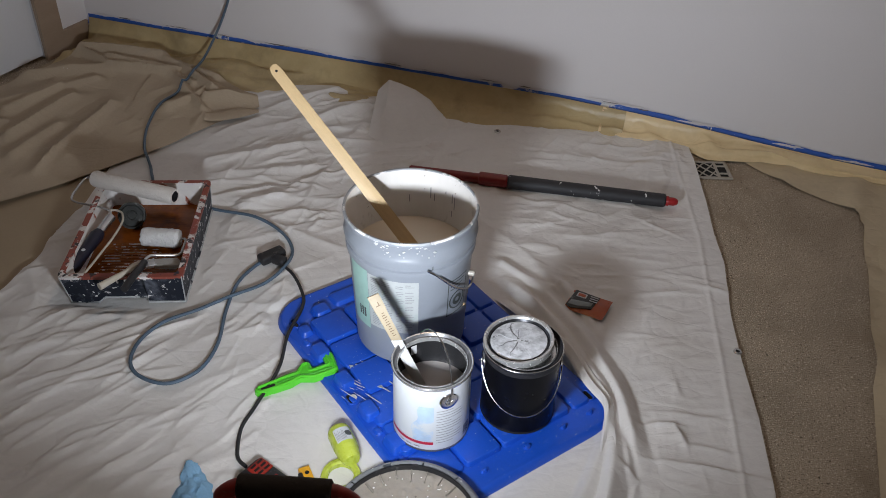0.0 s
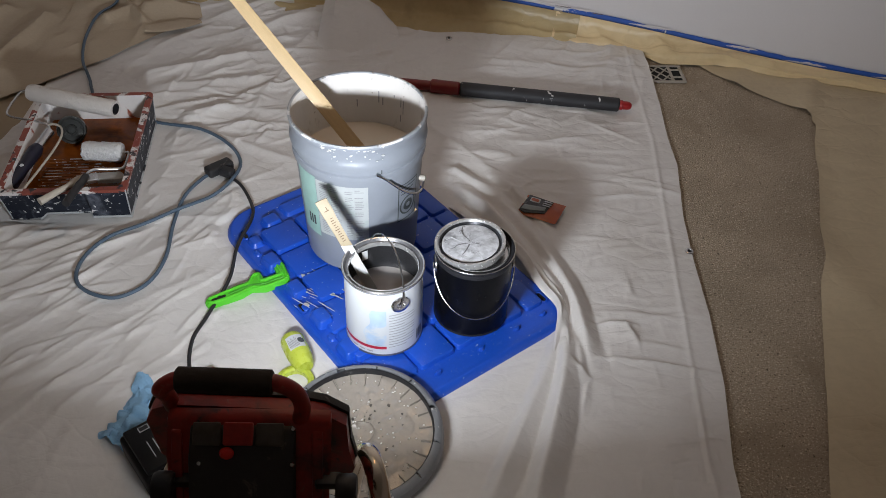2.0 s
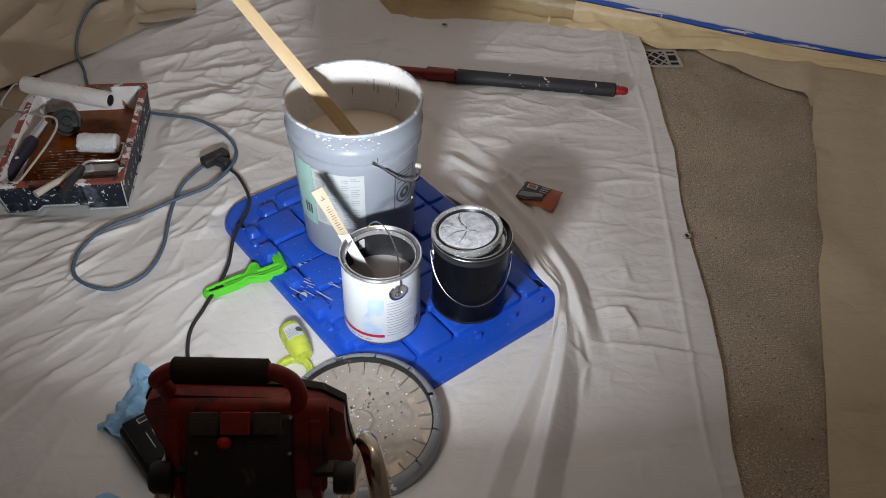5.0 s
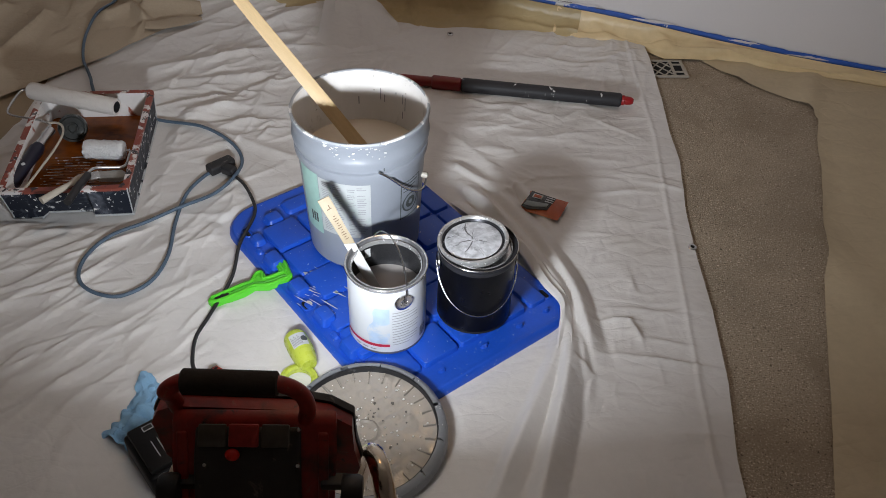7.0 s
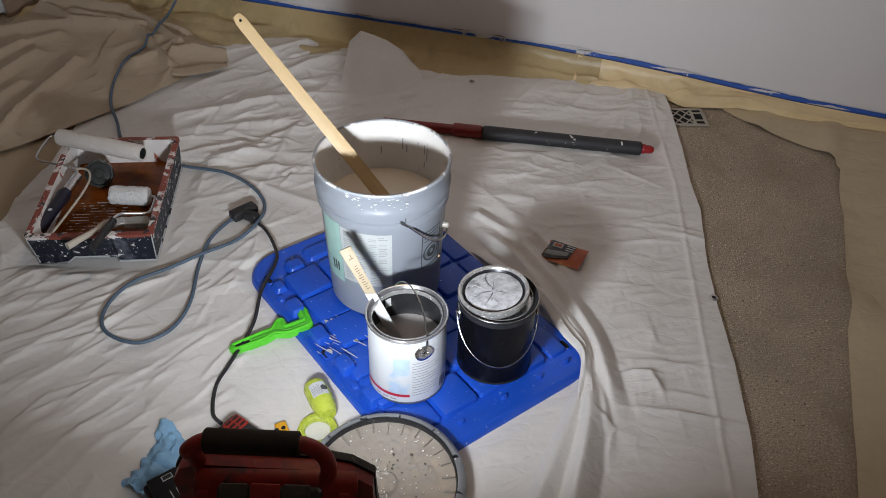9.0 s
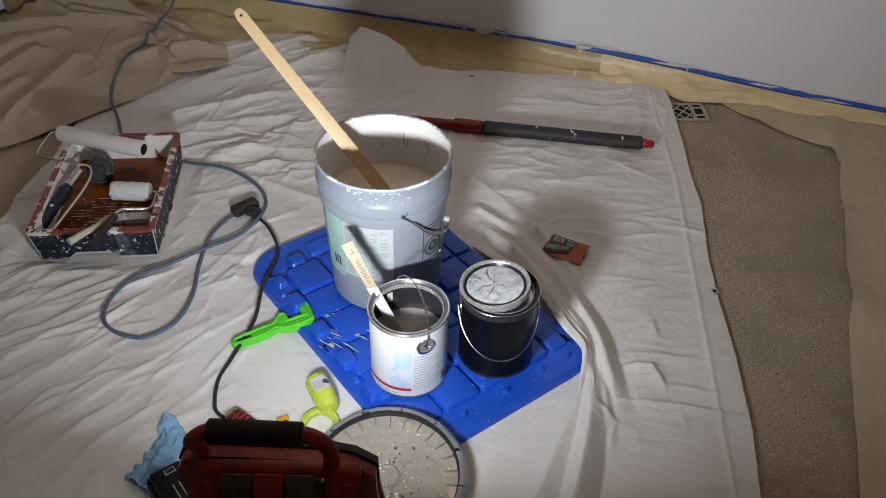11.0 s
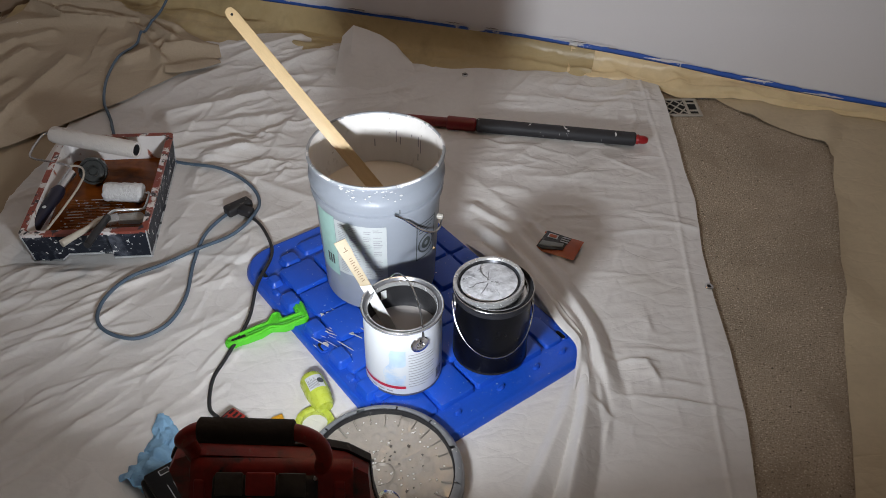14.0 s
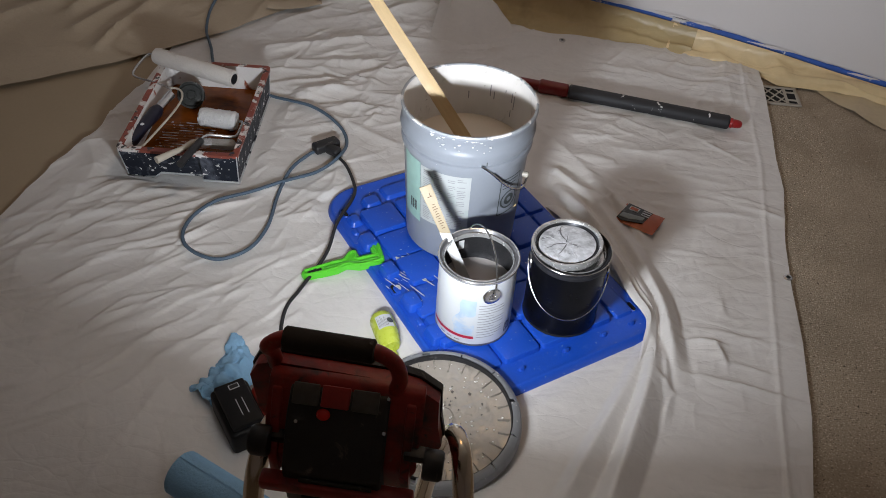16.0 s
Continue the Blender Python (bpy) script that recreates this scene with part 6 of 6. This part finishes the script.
# ---- blue shop towels ----
def rag_mesh(pts, w, seed, h):
    bm = bmesh.new()
    line = smooth_line(pts, 10)
    rows = []
    for i, p in enumerate(line):
        t = i / (len(line) - 1)
        side = (line[min(i + 1, len(line) - 1)] - line[max(i - 1, 0)]).cross(Vector((0, 0, 1))).normalized()
        row = []
        for j in range(25):
            u = j / 12 - 1
            q = p + side * u * w(t)
            crumple = abs(noise.noise(Vector((q.x * 26, q.y * 26, seed)))) + 0.5 * abs(noise.noise(Vector((q.x * 60, q.y * 60, seed))))
            q.z = 0.010 + h(t) * (1 - u * u) * (0.35 + crumple * (0.2 + 0.5 * t)) + 0.013 * crumple * (0.3 + 0.7 * t)
            q += side * 0.012 * noise.noise(Vector((t * 9, u * 4, seed)))
            row.append(bm.verts.new(q))
        rows.append(row)
    for i in range(len(rows) - 1):
        for j in range(24):
            bm.faces.new((rows[i][j], rows[i + 1][j], rows[i + 1][j + 1], rows[i][j + 1]))
    return bm


single("shop_towel", rag_mesh([(-0.498, 1.092, 0), (-0.475, 1.04, 0), (-0.466, 0.995, 0), (-0.485, 0.955, 0), (-0.508, 0.915, 0)], lambda t: 0.006 + 0.052 * min(1, t * 2.2) * (1 - 0.40 * t), 3.3, lambda t: 0.030), M_RAG, "crumpled light blue paper shop towel", "shop towel")
tr_ = thing("towel_roll", look((-0.478, 0.728, 0.048), (-0.235, 0.622, 0.048)), "roll of blue paper shop towels on the drop cloth", "towel roll")
part("roll", lathe([(0.018, 0.0), (0.040, 0.0), (0.0425, -0.003), (0.0425, -0.262), (0.040, -0.265), (0.018, -0.265)], 48), M_RAG, tr_)
part("core", lathe([(0.0178, -0.001), (0.0165, -0.001), (0.0165, -0.264), (0.0178, -0.264)], 24), M_PAPER, tr_, "cardboard core")
part("loose_edge", curved_patch(lambda z: 0.0425, 96, 112, -0.262, -0.003, 6, 0.0015), M_RAG, tr_, "loose paper edge")

# ---- cordless tool with battery, and corded charger ----
dr = thing("cordless_tool", pose(-0.412, 0.872, 0.010, 0, 0, -52), "red and black cordless tool with black battery pack", "power tool")
part("battery", box(0.125, 0.076, 0.058, (0.0, 0, 0.030), 0.009, 3), M_BATTERY, dr, "black battery pack")
part("battery_rail", box(0.110, 0.060, 0.014, (0.0, 0, 0.066), 0.004), M_BATTERY, dr)
part("label_mark", box(0.012, 0.020, 0.0006, (-0.040, 0.006, 0.0735)), M_LABEL, dr, "white printed box", False)
part("label_mark", box(0.009, 0.017, 0.0008, (-0.040, 0.006, 0.0740)), M_BLACK, dr, "black printed mark", False)
for i in range(2):
    part("text_line", box(0.040, 0.0014, 0.0006, (0.012, 0.010 - 0.012 * i, 0.0735)), M_LABEL, dr, "", False)
part("body", box(0.10, 0.05, 0.062, (0.012, 0.058, 0.034), 0.016, 3), M_RED, dr, "red plastic housing")
part("grip", box(0.07, 0.026, 0.05, (0.02, 0.092, 0.028), 0.010, 3), M_BLACK, dr, "black rubber grip")
ch = thing("battery_charger", pose(-0.318, 1.028, 0.006, 0, 0, -35), "black charger with red vent grille and cord", "charger")
part("body", box(0.115, 0.072, 0.05, (0, 0, 0.026), 0.012, 3), M_BLACK, ch)
part("vent_panel", box(0.036, 0.040, 0.006, (-0.030, 0.012, 0.051), 0.003), M_RED, ch, "red vent grille")
for i in range(3):
    for j in range(2):
        part("vent_slot", box(0.005, 0.013, 0.002, (-0.041 + i * 0.011, 0.004 + j * 0.017, 0.0545), 0.0008), M_VENTK, ch, "dark vent slot", False)
part("label_mark", box(0.030, 0.022, 0.003, (0.020, 0.012, 0.0505), 0.002), M_RED, ch, "red sticker")
part("sticker", box(0.016, 0.008, 0.001, (0.022, 0.012, 0.0526)), M_LABEL, ch, "white printed mark", False)
kcord = part("cord", tube(smooth_line([(x, y, z) for (x, y), z in zip(kp, kz)], 8), 0.0042, 10), M_CORD_K, ch, "black power cord running over the blue lid")
kcord.matrix_parent_inverse = ch.matrix_world.inverted()
kn = thing("utility_knife", pose(-0.232, 1.045, 0.012, 0, 0, -62), "amber-yellow and black folding utility knife", "knife")
part("handle", outline([(-0.050, -0.012), (0.03, -0.012), (0.05, -0.004), (0.05, 0.010), (-0.050, 0.012)], 0.0, 0.014, 0.003), M_KNIFE, kn, "amber-yellow handle")
part("grip", box(0.05, 0.010, 0.016, (-0.012, -0.012, 0.008), 0.003), M_BLACK, kn, "black grip")
part("pivot", lathe([(0.0, 0.0155), (0.004, 0.0155), (0.0045, 0.014)], 16), M_VENTK, kn).location = (-0.032, 0.002, 0)

# ---- flood lamp on a tube stand ----
lamp = thing("flood_lamp", pose(*LAMP), "red and black LED flood lamp on a bright tube stand", "work light")


def plate(pts, y0, y1, bevel=0.0):
    """A shape in the lamp's x-z plane, pulled along y."""
    bm = outline([(x, z) for x, z in pts], 0, y1 - y0, bevel)
    bmesh.ops.transform(bm, matrix=Matrix(((1, 0, 0, 0), (0, 0, 1, y0), (0, 1, 0, 0), (0, 0, 0, 1))), verts=bm.verts)
    return bm


def loaf(profile, x0, x1, bevel=0.0, taper=0.0):
    """A (y, z) profile pulled across x; taper narrows the ends of the upper part."""
    bm = bmesh.new()
    a = [bm.verts.new((x0 + taper * (0.5 if z > 0.03 else 2.6 * ramp(-z, 0.0, 0.06)), y, z)) for y, z in profile]
    b = [bm.verts.new((x1 - taper * (0.5 if z > 0.03 else 2.6 * ramp(-z, 0.0, 0.06)), y, z)) for y, z in profile]
    bm.faces.new(a[::-1])
    bm.faces.new(b)
    for k in range(len(profile)):
        j = (k + 1) % len(profile)
        bm.faces.new((a[k], a[j], b[j], b[k]))
    if bevel:
        bmesh.ops.bevel(bm, geom=list(bm.edges), offset=bevel, segments=2, profile=0.5, affect="EDGES")
    return bm


rimx = [(-0.122, 0.045), (-0.112, 0.066), (-0.090, 0.076), (0.058, 0.070), (0.088, 0.062), (0.114, 0.041), (0.115, -0.008), (0.121, -0.046), (0.117, -0.058), (0.083, -0.076), (-0.082, -0.076), (-0.116, -0.020)]
part("housing", plate(rimx, -0.004, 0.014, 0.003), M_RED, lamp, "red plastic housing")
part("front_bezel", plate([(x * 1.015, z * 1.02 + 0.001) for x, z in rimx], 0.0142, 0.026, 0.003), M_DUSTY, lamp, "black front bezel")
part("lens", plate([(x * 0.84, z * 0.78) for x, z in rimx], 0.0262, 0.0282), M_LEDFRONT, lamp, "lit white LED lens")
red_prof = [(-0.0042, 0.074), (-0.0042, -0.060), (-0.066, -0.060), (-0.072, -0.012), (-0.046, 0.034), (-0.020, 0.070)]
part("back_shell", loaf(red_prof, -0.096, 0.104, 0.004, 0.010), M_RED, lamp, "red sloping back shell")
dark_prof = [(-0.010, 0.060), (-0.010, -0.090), (-0.086, -0.090), (-0.094, -0.014), (-0.058, 0.044), (-0.028, 0.0665)]
part("back_cover", loaf(dark_prof, -0.063, 0.058, 0.004), M_DUSTY, lamp, "dusty black back cover")
tilt = Matrix.Rotation(radians(41), 4, "X")
part("red_block", box(0.034, 0.026, 0.007, (-0.006, -0.0365, 0.0655), 0.002, turn=tilt), M_REDBLOCK, lamp, "red name block")
for x, w in ((-0.042, 0.032), (0.030, 0.032)):
    part("grey_panel", box(w, 0.026, 0.005, (x, -0.0365, 0.0650), 0.002, turn=tilt), M_GREYDUST, lamp, "dusty grey panel")
bm_ = bmesh.new()
bmesh.ops.create_uvsphere(bm_, u_segments=20, v_segments=12, radius=0.0085, matrix=Matrix.Translation((-0.018, -0.054, 0.0525)) @ Matrix.Diagonal((1, 0.8, 0.9, 1)))
part("switch", bm_, M_REDLIGHT, lamp, "glossy red push button")
for x in (-0.078, 0.084):
    part("side_rib", loaf([(-0.030, 0.066), (-0.034, 0.064), (-0.078, -0.010), (-0.074, -0.050), (-0.060, -0.05)], x - 0.006, x + 0.006, 0.002), M_RED, lamp, "red strengthening rib")
for k in range(4):
    part("cooling_fin", box(0.09, 0.003, 0.008, (0.003, -0.0955 + 0.002 * k, -0.026 - 0.016 * k), 0.001), M_DUSTY, lamp)
for x in (-0.05, 0.056):
    for y, z in ((-0.030, 0.068), (-0.060, 0.041)):
        part("screw", lathe([(0.0, 0.0016), (0.0022, 0.0014), (0.003, 0.0)], 12, None, m=Matrix.Translation((x, y, z)) @ pose(0, 0, 0, 41, 0, 0)), M_STEEL, lamp)
arch = [(-0.088, 0.002, 0.066), (-0.092, 0.0, 0.092), (-0.092, -0.011, 0.112), (-0.076, -0.010, 0.126), (-0.055, -0.010, 0.129), (0.020, -0.010, 0.127), (0.042, -0.010, 0.124), (0.060, -0.011, 0.110), (0.066, -0.013, 0.088), (0.062, -0.014, 0.066)]
part("carry_handle", tube(smooth_line(arch, 6), 0.0098, 14), M_RED, lamp, "red carry handle")
part("grip", tube([(-0.072, -0.010, 0.1290), (-0.070, -0.010, 0.1290), (0.034, -0.010, 0.1262), (0.036, -0.010, 0.1262)], 0.0145, 20, radii=[0.012, 0.0145, 0.0145, 0.012]), M_FOAM, lamp, "black foam grip")
part("base_bar", box(0.19, 0.022, 0.020, (0.004, -0.092, -0.040), 0.005), M_RED, lamp, "red lower bar")
for sx, xk in ((-1, -0.080), (1, 0.106)):
    part("pivot_knob", lathe([(0.0, 0.0), (0.017, 0.0), (0.019, 0.003), (0.019, 0.020), (0.016, 0.024), (0.0, 0.024)], 18, None, m=Matrix.Translation((xk, -0.072, 0.010)) @ pose(0, 0, 0, 0, sx * 90, 0)), M_BLACK, lamp, "black pivot knob")
    part("pivot_arm", box(0.030, 0.018, 0.012, (xk - sx * 0.010, -0.060, 0.010), 0.002), M_BLACK, lamp, "black pivot arm")
stand = thing("lamp_stand", Matrix(), "bright bent-tube stand carrying the flood lamp", "lamp stand")
for sx in (-1, 1):
    def at(x, y, z):
        return (LAMP[0] + 0.024 + sx * x, y, z)
    leg = [at(0.059, 0.655, 0.016), at(0.060, 0.648, 0.05), at(0.067, 0.640, 0.20), at(0.079, 0.626, 0.32), at(0.095, 0.606, 0.42), at(0.109, 0.578, 0.485), at(0.121, 0.545, 0.504), at(0.130, 0.512, 0.488), at(0.137, 0.482, 0.43), at(0.141, 0.452, 0.30), at(0.143, 0.425, 0.15), at(0.144, 0.405, 0.05), at(0.144, 0.39, 0.016)]
    part("leg", tube(smooth_line(leg, 8), 0.0138, 16), M_CHROME, stand, "bright steel tube")
    part("foot_rail", tube([at(0.059, 0.66, 0.016), at(0.144, 0.385, 0.016)], 0.0112, 14), M_CHROME, stand, "bright steel tube")
part("cross_tube", tube([(LAMP[0] - 0.119, 0.40, 0.016), (LAMP[0] + 0.166, 0.40, 0.016)], 0.0115, 16), M_CHROME, stand, "bright steel tube")
